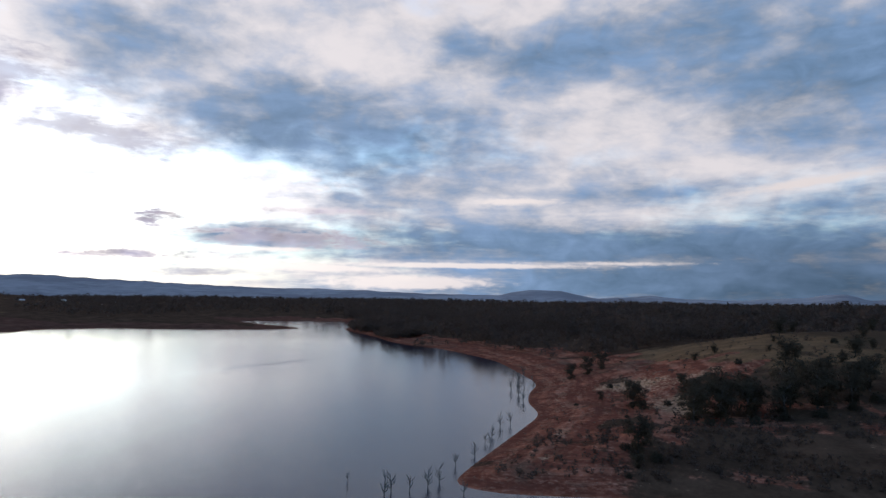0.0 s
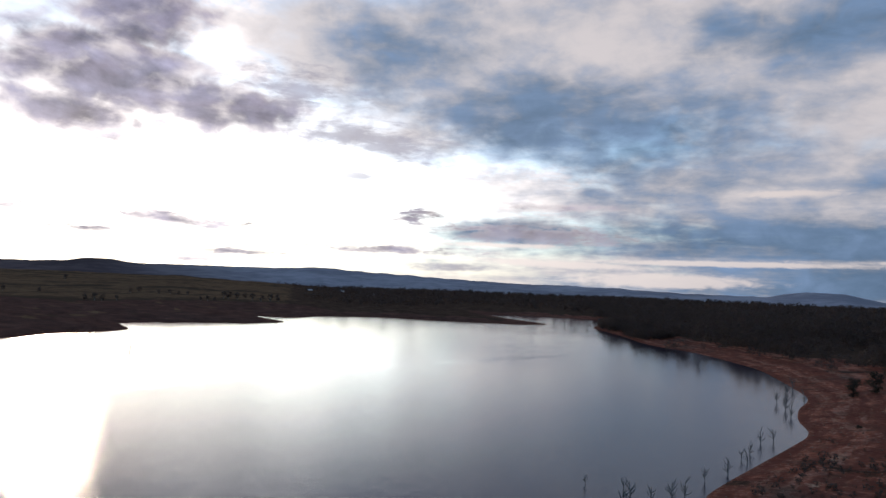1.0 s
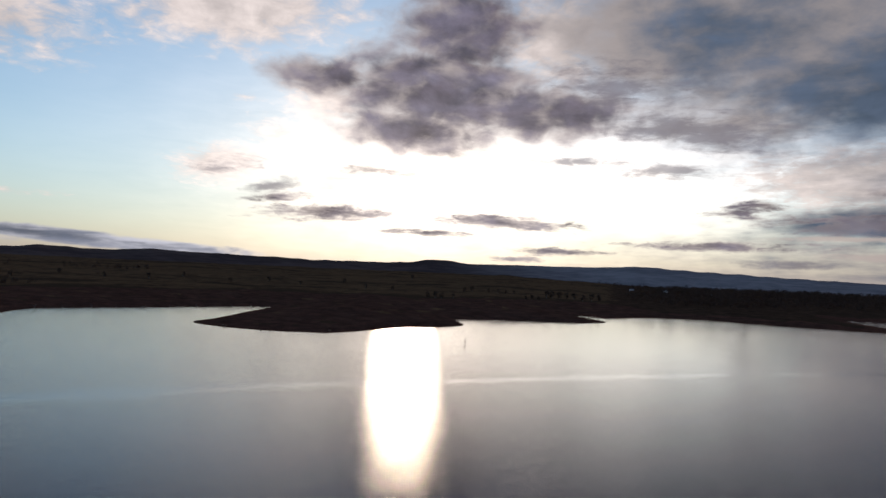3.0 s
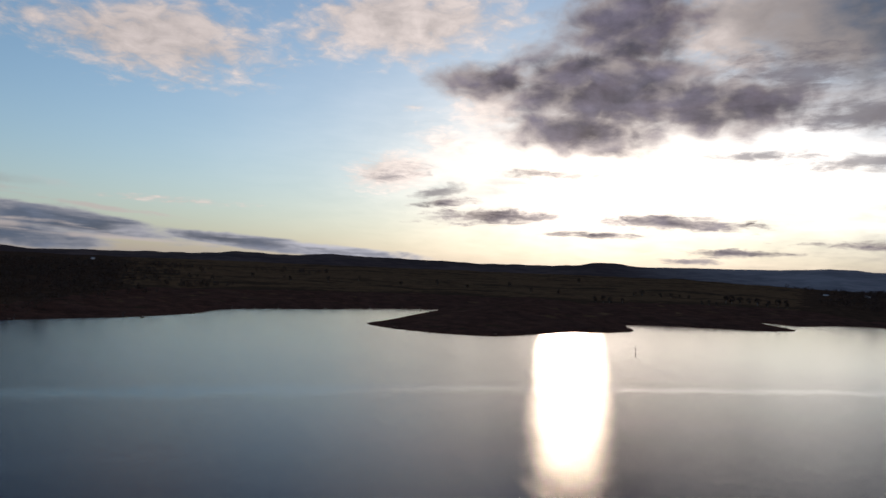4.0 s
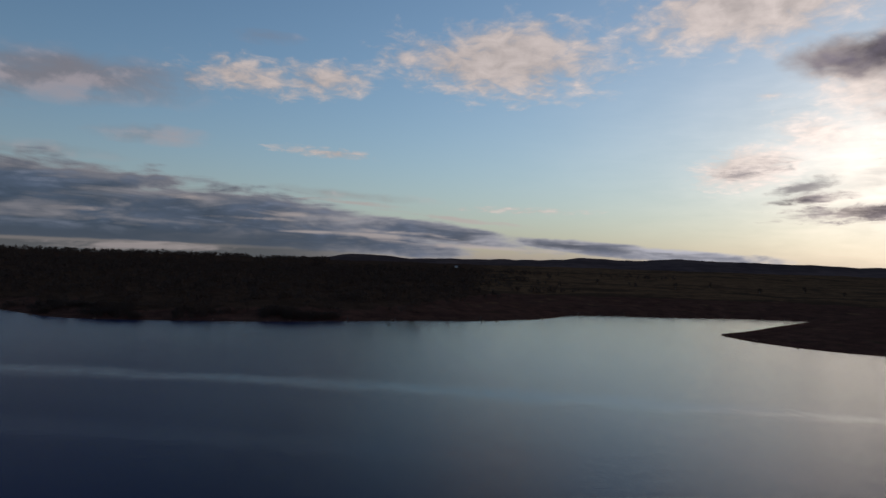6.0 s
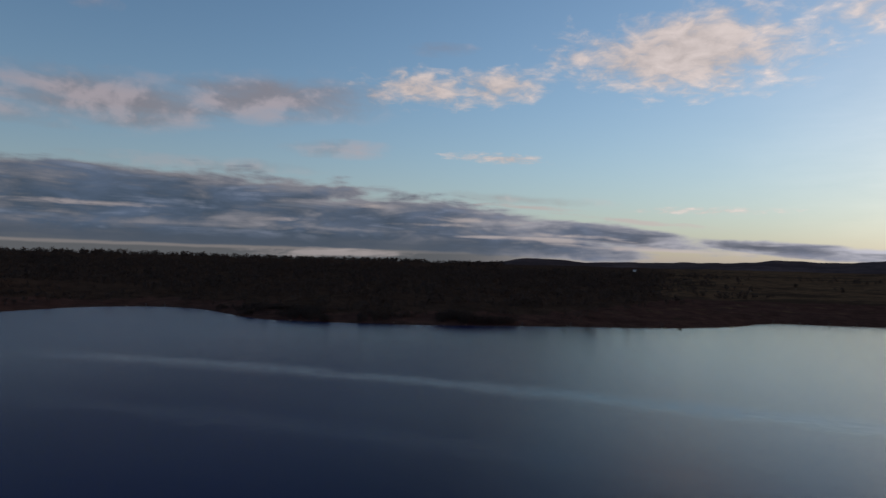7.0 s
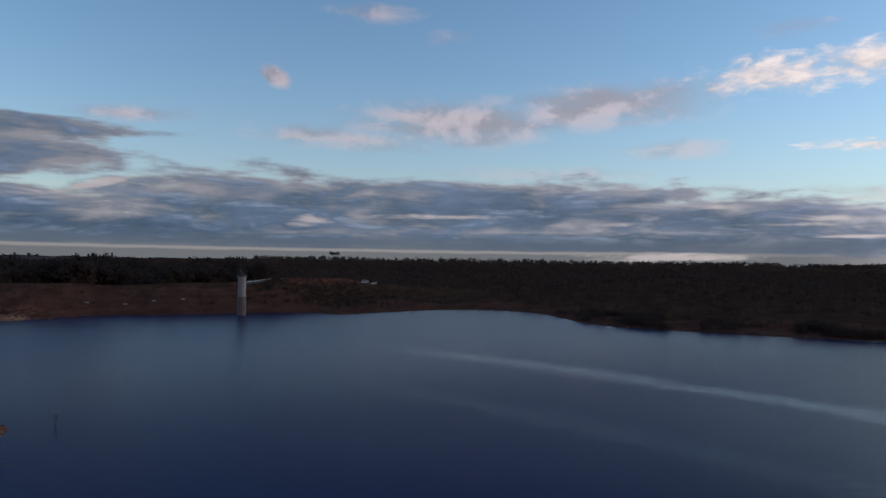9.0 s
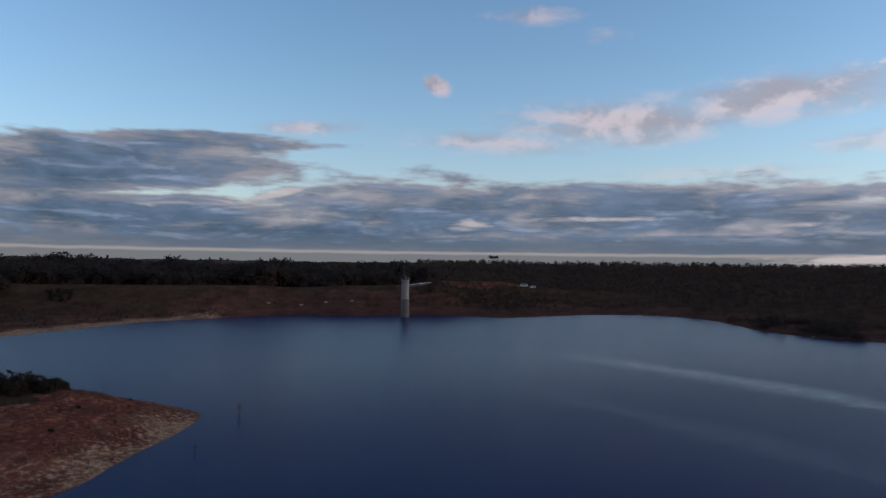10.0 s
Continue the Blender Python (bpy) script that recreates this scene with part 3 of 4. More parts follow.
def build_ground():
    nr, na = 270, 900
    front = np.linspace(-40, 182, int(na * 0.82), endpoint=False)
    back = np.linspace(182, 320, na - len(front), endpoint=False)
    az = np.radians(np.concatenate([front, back]))
    r = 45 * (4850 / 45) ** np.linspace(0, 1, nr)
    rr, aa = np.meshgrid(r, az, indexing="ij")
    px, py = -rr * np.sin(aa), rr * np.cos(aa)
    sd = shore_distance(px, py)
    z = height(px, py, sd)
    verts = np.stack([px, py, z], -1).reshape(-1, 3)
    i, j = np.meshgrid(np.arange(nr - 1), np.arange(na), indexing="ij")
    k = (j + 1) % na
    faces = np.stack([i * na + j, (i + 1) * na + j, (i + 1) * na + k, i * na + k], -1).reshape(-1, 4)
    verts = np.concatenate([verts, [[0, 0, -7]]])
    cap = [(len(verts) - 1, a, (a + 1) % na) for a in range(na)]
    me = bpy.data.meshes.new("ground")
    me.from_pydata(verts.tolist(), [], faces.tolist() + cap)
    me.polygons.foreach_set("use_smooth", np.ones(len(me.polygons), bool))
    me.materials.append(ground_material())
    deg = azimuth(px, py)
    east = step(-deg, -20, 0) * step(deg, -130, -90)
    jag = 10 * waves(px, py, 70, 8) + 5 * waves(px, py, 19, 9)
    bare_width = np.where(east > 0.5, 60 - 26 * step(py, 320, 440), 34 + 120 * step(deg, 28, 36) * (1 - step(deg, 80, 96))) + jag * (1 - 0.5 * step(py, 330, 470))
    bare = 1 - step(sd, bare_width - 12, bare_width + 12)
    bare *= 1 - np.clip(1.15 * bell(px, py, 82, 122, 52, 40) + 0.28 * waves(px, py, 26, 12), 0, 0.95)
    bare *= 1 - 0.55 * step(waves(px, py, 34, 14), 0.25, 0.9) * step(sd, 10, 25)
    bare = np.maximum(bare, 0.95 * bell(px, py, -355, -432, 62, 22))
    pasture = np.maximum(bell(px, py, 140, 265, 80, 90), step(deg, 30, 36) * (1 - step(deg, 78, 92)))
    red = np.clip(east + 0.12 + bell(px, py, -355, -438, 55, 30) + 1.0 * bell(px, py, -40, -150, 60) + 0.35 * bell(px, py, -20, -400, 120, 40), 0, 1)
    pale = 1.3 * bell(px, py, 60, 229, 9, 11) + 1.2 * bell(px, py, 64, 186, 7, 12) + 0.75 * (1 - step(sd, 2, 17)) * bell(px, py, -38, -130, 40) + 0.5 * bell(px, py, 72, 214, 16, 9)
    pale += 0.55 * bell(px, py, -362, -445, 48, 13)
    pale += 0.85 * (1 - step(sd, 4, 15)) * step(-py, 290, 330) * step(px, -175, -120)
    for (ax, ay), (bx, by) in zip(TRACK, TRACK[1:]):
        k = np.clip(((px - ax) * (bx - ax) + (py - ay) * (by - ay)) / ((bx - ax) ** 2 + (by - ay) ** 2), 0, 1)
        pale += 0.32 * np.exp(-(((px - ax - k * (bx - ax)) ** 2 + (py - ay - k * (by - ay)) ** 2) / 1.5 ** 2))
    wet = 1 - step(sd, 0.3, 2.5)
    for name, values in (("bare", bare), ("pasture", pasture), ("red", red), ("pale", pale), ("wet", wet), ("shore", np.clip(sd, -5, 1500))):
        layer = me.attributes.new(name, "FLOAT", "POINT")
        layer.data.foreach_set("value", np.append(values.ravel(), 0).astype(np.float32))
    return tagged(new("ground", me), "bare red lake shore rising to scrub and pasture", "ground", kind="structure")


build_ground()
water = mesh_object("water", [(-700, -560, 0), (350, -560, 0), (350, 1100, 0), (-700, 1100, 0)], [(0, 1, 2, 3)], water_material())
tagged(water, "quiet grey-blue lake water with faint windblown lanes, reflections graded by region", "water", kind="structure")

# ---- far hills along the skyline: azimuth and elevation of the crest ----
CRESTS = [(-45, 0.3), (-33, 0.3), (-31.9, 0.28), (-30.2, 0.68), (-27, 0.32), (-22.6, 0.1), (-19.4, 0.2), (-16.8, 0.4), (-14.6, 0.27), (-12.6, 0.12), (-11.2, 0.42), (-9.6, 0.76), (-7.1, 0.78), (-6.2, 0.62), (-4.6, 0.33), (1, 0.36), (6.7, 0.58), (13, 0.64), (16.5, 0.72), (18.8, 0.8), (23, 0.98), (28.3, 1.2), (30.8, 1.36), (35, 1.14), (39.2, 1.12), (43, 1.06), (44.9, 1.05), (46.2, 1.24),
          (48, 1.28), (49.4, 1.04), (52.2, 0.86), (53.8, 0.9), (57.5, 0.83), (60.5, 0.93), (66, 1.0), (70, 1.12), (72.7, 0.92), (74.3, 0.9), (77.2, 1.02), (80, 0.74), (84.3, 0.68), (91.7, 0.52), (93.8, 0.68), (96.3, 0.78), (98.5, 0.4), (104, 0.14), (130, 0.1), (150, 0.14), (230, 0.4), (315, 0.3)]


def build_hills(mat):
    az = np.arange(-45, 315, 0.2)
    a, e = np.array(CRESTS).T
    crest = np.interp(az, a, e)
    crest = np.convolve(np.pad(crest, 2, mode="edge"), np.ones(5) / 5, "valid") + 0.03 * waves(az * 1.0, az * 0, 2.4, 11, 5)
    rows = []
    for k, (r, share) in enumerate([(3300, -0.2), (3600, 0.25), (3900, 0.6), (4200, 0.9), (4350, 1.0), (4500, 0.8), (4750, -0.2)]):
        rad = np.radians(az)
        z = 20 + (33 - 20 + r * np.tan(np.radians(crest))) * share + (0 if share in (1.0, -0.2) else 6 * waves(az, az * 0 + k, 7, 13 + k, 4))
        rows.append(np.stack([-r * np.sin(rad), r * np.cos(rad), z], -1))
    n = len(az)
    verts = np.concatenate(rows)
    faces = [(i * n + j, i * n + (j + 1) % n, (i + 1) * n + (j + 1) % n, (i + 1) * n + j) for i in range(len(rows) - 1) for j in range(n)]
    ob = mesh_object("backdrop_hills", verts.tolist(), faces, mat, smooth=True)
    return tagged(ob, "low blue-grey wooded hills along the skyline", "hills", kind="structure")


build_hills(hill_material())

# ---- woods ----
LEAF = foliage("gum_leaves", (0.066, 0.048, 0.041), (0.118, 0.084, 0.067))
BARK = plain("gum_bark", (0.20, 0.17, 0.14), 0.85, 2.0, 0.5)
DRY = foliage("dry_weed", (0.065, 0.038, 0.026), (0.14, 0.085, 0.055))
DEAD = plain("dead_wood", (0.10, 0.085, 0.075), 0.9, 2.0, 0.4)


def facing(tri, centre):
    """Turns the leaves outward and gives them the soft normals of the whole crown."""
    out = tri.mean(1) - centre
    n = np.cross(tri[:, 1] - tri[:, 0], tri[:, 2] - tri[:, 0])
    back = (n * out).sum(1) < 0
    tri[back] = tri[back][:, [0, 2, 1]]
    n[back] *= -1
    unit = lambda v: v / (np.linalg.norm(v, axis=-1, keepdims=True) + 1e-9)
    soft = unit(unit(out) + 0.35 * unit(n) + [0, 0, 0.55])
    return tri, np.repeat(soft[:, None], 3, 1)


def crown_triangles(rng, clumps, per_clump, leaf):
    """Leaf triangles in uneven clumps in a crown about 1 high and 0.7 wide, standing on z = 0."""
    out = []
    for _ in range(clumps):
        a, h = rng.uniform(0, 2 * np.pi), rng.uniform(0.3, 0.92)
        spread = 0.36 * np.sqrt(max(0.05, 1 - ((h - 0.62) / 0.45) ** 2)) * rng.uniform(0.3, 1.0)
        c = np.array([spread * np.cos(a), spread * np.sin(a), h])
        size = rng.uniform(0.11, 0.20)
        p = rng.normal(size=(per_clump, 3))
        p /= np.linalg.norm(p, axis=1)[:, None]
        p = c + p * size * rng.uniform(0.5, 1.0, (per_clump, 1)) * [1, 1, 0.75]
        e1, e2 = rng.normal(size=(2, per_clump, 3)) * leaf
        out.append(np.stack([p - 0.5 * e1, p + 0.5 * e1, p + e2], 1))
    return facing(np.concatenate(out), np.array([0, 0, 0.5]))


def forest(name, places, heights, label, seed, clumps=10, per=8, leaf=0.085, near=None, mat=None, crown=(4, 20, 0.040)):
    rng = np.random.default_rng(seed)
    coarse = [crown_triangles(rng, clumps, per, leaf) for _ in range(10)]
    fine = [crown_triangles(rng, clumps + crown[0], crown[1], crown[2]) for _ in range(10)]
    tri, normals = [], []
    for n, ((x, y, z), h) in enumerate(zip(places, heights)):
        kinds = fine if near is not None and near[n] else coarse
        t, nor = (v.reshape(-1, 3) for v in kinds[rng.integers(10)])
        a, w = rng.uniform(0, 2 * np.pi), rng.uniform(0.8, 1.25)
        c, s = np.cos(a) * w, np.sin(a) * w
        tri.append(np.stack([t[:, 0] * c - t[:, 1] * s, t[:, 0] * s + t[:, 1] * c, t[:, 2]], -1) * h + [x, y, z - 0.15 * h])
        c, s = np.cos(a), np.sin(a)
        normals.append(np.stack([nor[:, 0] * c - nor[:, 1] * s, nor[:, 0] * s + nor[:, 1] * c, nor[:, 2]], -1))
    v = np.concatenate(tri)
    n = len(v) // 3
    me = bpy.data.meshes.new(name)
    me.vertices.add(len(v))
    me.vertices.foreach_set("co", v.ravel().astype(np.float32))
    me.loops.add(len(v))
    me.loops.foreach_set("vertex_index", np.arange(len(v), dtype=np.int32))
    me.polygons.add(n)
    me.polygons.foreach_set("loop_start", np.arange(0, 3 * n, 3, dtype=np.int32))
    me.update(calc_edges=True)
    me.normals_split_custom_set_from_vertices(np.concatenate(normals).astype(np.float32))
    me.materials.append(mat or LEAF)
    return tagged(new(name, me), label, "woods", kind="stuff")


def scatter(az0, az1, r0, r1, count, seed, keep):
    """Random places on land in a ring sector where keep(x, y, shore distance) holds."""
    rng = np.random.default_rng(seed)
    a = np.radians(rng.uniform(az0, az1, count))
    r = np.sqrt(rng.uniform(r0 * r0, r1 * r1, count))
    x, y = -r * np.sin(a), r * np.cos(a)
    sd = shore_distance(x, y)
    ok = keep(x, y, sd)
    x, y, sd = x[ok], y[ok], sd[ok]
    return np.stack([x, y, height(x, y, sd)], -1), rng


def wood(name, az0, az1, r0, r1, count, seed, keep, low, high, label, fine=0, crown=(4, 20, 0.040)):
    places, rng = scatter(az0, az1, r0, r1, count, seed, keep)
    return forest(name, places, rng.uniform(low, high, len(places)) * np.clip(1 + 0.30 * waves(places[:, 0], places[:, 1], 75, seed + 40), 0.6, 1.3), label, seed, near=shore_distance(places[:, 0], places[:, 1]) < fine, crown=crown)


wood("east_woods", -45, 8, 290, 1100, 6000, 21, lambda x, y, s: (s > 46 - 34 * step(y, 320, 440) + 16 * waves(x, y, 90, 31)) & (bell(x, y, 150, 260, 95, 85) < 0.35) & (bell(x, y, 60, 240, 50) < 0.4), 7, 15, "dark gum woods behind the red shore", 130)
wood("far_northern_woods", -45, 10, 1050, 2300, 3000, 29, lambda x, y, s: waves(x, y, 400, 41) > -1.2, 8, 14, "far dark woods below the northern hills")
wood("shore_saplings", -45, 8, 230, 800, 2200, 25, lambda x, y, s: (s > 18 + 10 * waves(x, y, 60, 33)) & (s < 75) & (waves(x, y, 110, 34) > 0.1) & (bell(x, y, 110, 240, 75, 75) < 0.4), 3, 7, "small gums and bushes along the red shore", 500)
wood("north_woods", 0, 34, 760, 2400, 4000, 22, lambda x, y, s: (s > 45 + 60 * step(azimuth(x, y), 8, 16)) & (azimuth(x, y) < 30 + 3 * waves(x, y, 200, 5)) & (bell(x, y, -180, 740, 90, 110) < 0.5), 7, 13, "dark belt of woods beyond the inlet")
wood("west_woods", 70, 144, 400, 1300, 6800, 23, lambda x, y, s: (s > 22 + 18 * waves(x, y, 80, 32) + 160 * (1 - step(azimuth(x, y), 74, 92))) & (waves(x, y, 160, 35) + 3 * step(azimuth(x, y), 76, 100) > 0.8) & (bell(x, y, -415, -405, 95, 70) < 0.4), 4, 9, "dark woods on the low western shore", 85)
wood("far_western_woods", 98, 146, 1250, 2100, 1900, 26, lambda x, y, s: waves(x, y, 300, 36) > -0.9, 7, 12, "far dark tree line along the western horizon")
wood("western_shore_trees", 96, 121, 360, 470, 5200, 27, lambda x, y, s: (s > 1.5) & (s < 26 + 30 * bell(x, y, -352, -172, 60, 36)) & (waves(x, y, 40, 38) + 0.8 * bell(x, y, -350, -172, 45, 30) > 0.1), 1.8, 4.8, "dark low trees standing at the western water's edge", 60)
wood("inlet_trees", 2, 9, 520, 900, 5000, 28, lambda x, y, s: (s > 2 + 12 * step(waves(x, y, 70, 39), -0.1, 0.5)) & (s < 34), 4, 9, "dark trees standing at the water's edge by the inlet", 60)
wood("south_woods", 143, 190, 470, 800, 2200, 24, lambda x, y, s: (s > 75) & (dam_height(x, y) < 12) & (dam_height(x, y) > -48) & (bell(x, y, -390, -440, 75, 50) < 0.4) & (bell(x, y, -305, -430, 60, 45) < 0.3), 20, 26, "tall dark gum woods behind the dam", 500, (14, 34, 0.044))

# ---- building helpers ----
def tube(points, radii, sides=7):
    """Vertices and faces of a tapered round limb through the points."""
    verts, faces = [], []
    pts = [Vector(p) for p in points]
    for i, (p, r) in enumerate(zip(pts, radii)):
        ahead = (pts[min(i + 1, len(pts) - 1)] - pts[max(i - 1, 0)]).normalized()
        side = ahead.orthogonal().normalized()
        other = ahead.cross(side)
        for k in range(sides):
            a = 2 * math.pi * k / sides
            verts.append(p + side * (r * math.cos(a)) + other * (r * math.sin(a)))
    for i in range(len(pts) - 1):
        for k in range(sides):
            n = (k + 1) % sides
            faces.append((i * sides + k, i * sides + n, (i + 1) * sides + n, (i + 1) * sides + k))
    faces.append(tuple(range(sides))[::-1])
    faces.append(tuple(range((len(pts) - 1) * sides, len(pts) * sides)))
    return verts, faces


def join(*shapes):
    verts, faces = [], []
    for v, f in shapes:
        n = len(verts)
        verts += [tuple(p) for p in v]
        faces += [tuple(i + n for i in face) for face in f]
    return verts, faces


def block(x0, y0, z0, x1, y1, z1):
    v = [(x, y, z) for z in (z0, z1) for y in (y0, y1) for x in (x0, x1)]
    return v, [(0, 2, 3, 1), (4, 5, 7, 6), (0, 1, 5, 4), (1, 3, 7, 5), (3, 2, 6, 7), (2, 0, 4, 6)]


def part(name, shape, mat, parent, label="", bevel=0.0, smooth=False):
    ob = mesh_object(name, [tuple(p) for p in shape[0]], shape[1], mat, parent, smooth)
    if bevel:
        bm = bmesh.new()
        bm.from_mesh(ob.data)
        bmesh.ops.bevel(bm, geom=bm.edges[:], offset=bevel, segments=2, affect="EDGES", profile=0.5)
        bm.to_mesh(ob.data)
        bm.free()
    return tagged(ob, label)


def thing(name, label, category, group="", kind=""):
    return tagged(new(name), label, category, group, kind)


def ground_at(x, y):
    return float(height(np.array([float(x)]), np.array([float(y)]))[0])


def stand(x, y, turn=0.0, size=1.0, sink=0.05, z=None):
    return pose(x, y, (ground_at(x, y) if z is None else z) - sink, 0, 0, turn) @ Matrix.Scale(size, 4)


def put_copy(ob, m):
    """A copy at a pose whose scale is kept."""
    c = copy_thing(ob, m)
    c.matrix_basis = m
    return c


# ---- trees ----
GREEN = foliage("grey_green_leaves", (0.044, 0.036, 0.028), (0.090, 0.072, 0.050))
DARK_BARK = plain("dark_bark", (0.045, 0.038, 0.032), 0.9, 2.5, 0.5)
PALE_BARK = plain("pale_bark", (0.075, 0.060, 0.052), 0.85, 2.5, 0.5, bump=0.02)


def triangles(name, leaves, mat, parent):
    v = leaves[0].reshape(-1, 3)
    ob = mesh_object(name, v.tolist(), [(i, i + 1, i + 2) for i in range(0, len(v), 3)], mat, parent, True)
    ob.data.normals_split_custom_set_from_vertices(leaves[1].reshape(-1, 3).astype(np.float32))
    return ob


def gum_tree(seed, label, bark=None, low=0.35, lean=0.1, clumps=100, per=34):
    """A gum 1 high: a bent trunk with limbs and an open, uneven crown."""
    rng = np.random.default_rng(seed)
    tree = thing("gum_tree", label, "tree", "gums on the red shore")
    bend = rng.normal(0, lean, 2) * 0.5
    trunk = [(bend[0] * k * k, bend[1] * k * k, 0.78 * k) for k in np.linspace(0, 1, 6)]
    shapes = [tube(trunk, np.linspace(0.028, 0.008, 6), 8)]
    out = []
    heads = [trunk[-1], trunk[1], trunk[2], trunk[3]]
    for k in range(6):
        a, base = k * 2.4 + rng.uniform(-0.4, 0.4), trunk[2 + k % 3]
        reach = rng.uniform(0.16, 0.30)
        tip = (base[0] + reach * np.cos(a), base[1] + reach * np.sin(a), base[2] + rng.uniform(0.12, 0.3))
        mid = tuple((np.array(base) + tip) / 2 + [0, 0, -0.02])
        shapes.append(tube([base, mid, tip], [0.011, 0.008, 0.004], 5))
        heads.append(tip)
    part("trunk", join(*shapes), bark or BARK, tree, smooth=True)
    for _ in range(clumps):
        h = np.array(heads[rng.integers(len(heads))]) + rng.normal(0, 0.11, 3)
        h[2] = max(h[2], low)
        size = rng.uniform(0.07, 0.13)
        p = rng.normal(size=(per, 3))
        p = h + p / np.linalg.norm(p, axis=1)[:, None] * size * rng.uniform(0.3, 1, (per, 1)) * [1.15, 1.15, 0.7]
        e1, e2 = rng.normal(size=(2, per, 3)) * 0.024
        out.append(np.stack([p - 0.5 * e1, p + 0.5 * e1, p + e2], 1))
    triangles("crown", facing(np.concatenate(out), np.array([0, 0, 0.5])), GREEN, tree)
    return tree


GUMS = [gum_tree(51, "grey-green gum tree with an open crown on red soil", PALE_BARK, 0.14), gum_tree(52, "grey-green gum tree with an open crown on red soil", PALE_BARK, 0.16, 0.25),
        gum_tree(53, "dark bushy young gum on the red shore", DARK_BARK, 0.08, 0.05, 110), gum_tree(54, "dark spreading gum on the grassy hill", DARK_BARK, 0.22, 0.15, 110)]


def low_bush(seed):
    """A dense rounded bush 1 high that reaches the ground."""
    rng = np.random.default_rng(seed)
    bush = thing("bush", "dense dark rounded bush on bare soil", "bush", "dark bushes")
    part("stem", join(*[tube([(0, 0, -0.05), (0.18 * math.cos(k * 1.26), 0.18 * math.sin(k * 1.26), 0.3), (0.4 * math.cos(k * 1.26), 0.4 * math.sin(k * 1.26), 0.6)], [0.03, 0.02, 0.008], 5) for k in range(5)]), DARK_BARK, bush)
    out = []
    for _ in range(90):
        a, e, r = rng.uniform(0, 6.28), math.asin(rng.uniform(0, 1)), rng.uniform(0.55, 1.0)
        c = np.array([0.72 * r * math.cos(e) * math.cos(a), 0.72 * r * math.cos(e) * math.sin(a), 0.85 * r * math.sin(e) + 0.06])
        p = rng.normal(size=(44, 3))
        p = c + p / np.linalg.norm(p, axis=1)[:, None] * rng.uniform(0.08, 0.19) * rng.uniform(0.3, 1, (44, 1))
        e1, e2 = rng.normal(size=(2, 44, 3)) * 0.036
        out.append(np.stack([p - 0.5 * e1, p + 0.5 * e1, p + e2], 1))
    triangles("crown", facing(np.concatenate(out), np.array([0, 0, 0.25])), GREEN, bush)
    return bush


BUSHES = [low_bush(56), low_bush(57)]
for n, (x, y, s) in enumerate([(-25, -162, 4.4), (-28, -159, 3.6), (-22, -165, 5.0), (-31, -163, 3.2), (-19, -160, 4.8), (-36, -182, 1.3), (-23, -157, 4.0), (-15, -166, 5.2), (-27, -167, 4.4), (-33, -167, 2.4), (-19, -170, 5.0), (-29, -156, 2.2), (-14, -158, 5.0), (-24, -154, 0.9), (-27, -130, 0.8), (-47, -166, 0.8), (-33, -143, 0.7), (-40, -172, 0.9),
                               (61, 158, 2.4), (66, 159, 2.0), (72, 159, 2.6), (79, 160, 2.2), (88, 161, 2.6), (97, 163, 2.4), (106, 168, 2.8), (40, 130, 2.2), (36, 136, 1.6), (54, 185, 2.2), (50, 148, 1.4), (33, 122, 1.0), (62, 190, 1.8), (75, 204, 2.4), (92, 214, 2.0), (46, 172, 1.0), (39, 200, 1.0), (55, 226, 1.8), (124, 214, 2.0), (145, 255, 2.2)]):
    m = stand(x, y, n * 77, s)
    if n < 2:
        BUSHES[n].matrix_basis = m
    else:
        put_copy(BUSHES[n % 2], m)


def plant(kind, x, y, size, turn):
    ob = GUMS[kind]
    m = stand(x, y, turn, size)
    if ob.get("used"):
        return put_copy(ob, m)
    ob["used"] = True
    ob.matrix_basis = m
    return ob


# grove with pale trunks below the hill, young gums on the shore, trees on the hill
for n, (x, y) in enumerate([(59, 162), (63, 168), (66, 164), (70, 171), (73, 165), (77, 170), (81, 164), (85, 169), (90, 166), (95, 171), (99, 167), (104, 174), (110, 178), (116, 176), (72, 178), (80, 180), (91, 181), (101, 184), (64, 176), (122, 184)]):
    plant(n % 2, x, y, 8.0 + 2.4 * ((n * 0.618) % 1), n * 67)
for n, (x, y, s) in enumerate([(38, 134, 6.4), (41, 139, 4.2), (52, 188, 7.2), (55, 191, 5.0), (44, 152, 3.0), (47, 204, 2.6), (70, 200, 5.5), (36, 127, 2.8), (59, 218, 3.2), (49, 262, 6.0), (57, 270, 7.0), (65, 281, 6.5)]):
    plant(2, x, y, s, n * 51)
for n, (x, y, s) in enumerate([(139, 284, 9.5), (151, 297, 7.0), (103, 207, 9.0), (108, 211, 7.5), (133, 222, 8.0), (140, 232, 6.0), (118, 203, 5.0), (160, 262, 6.0), (98, 248, 4.5), (88, 240, 4.0), (176, 282, 7.5), (126, 262, 3.5), (150, 240, 5.0), (112, 236, 3.0)]):
    plant(3, x, y, s * 0.8, n * 83)
for n, (x, y, s) in enumerate([(-66, -458, 8.0), (-61, -461, 7.0), (-71, -460, 6.0)]):
    plant(2, x, y, s, n * 97)


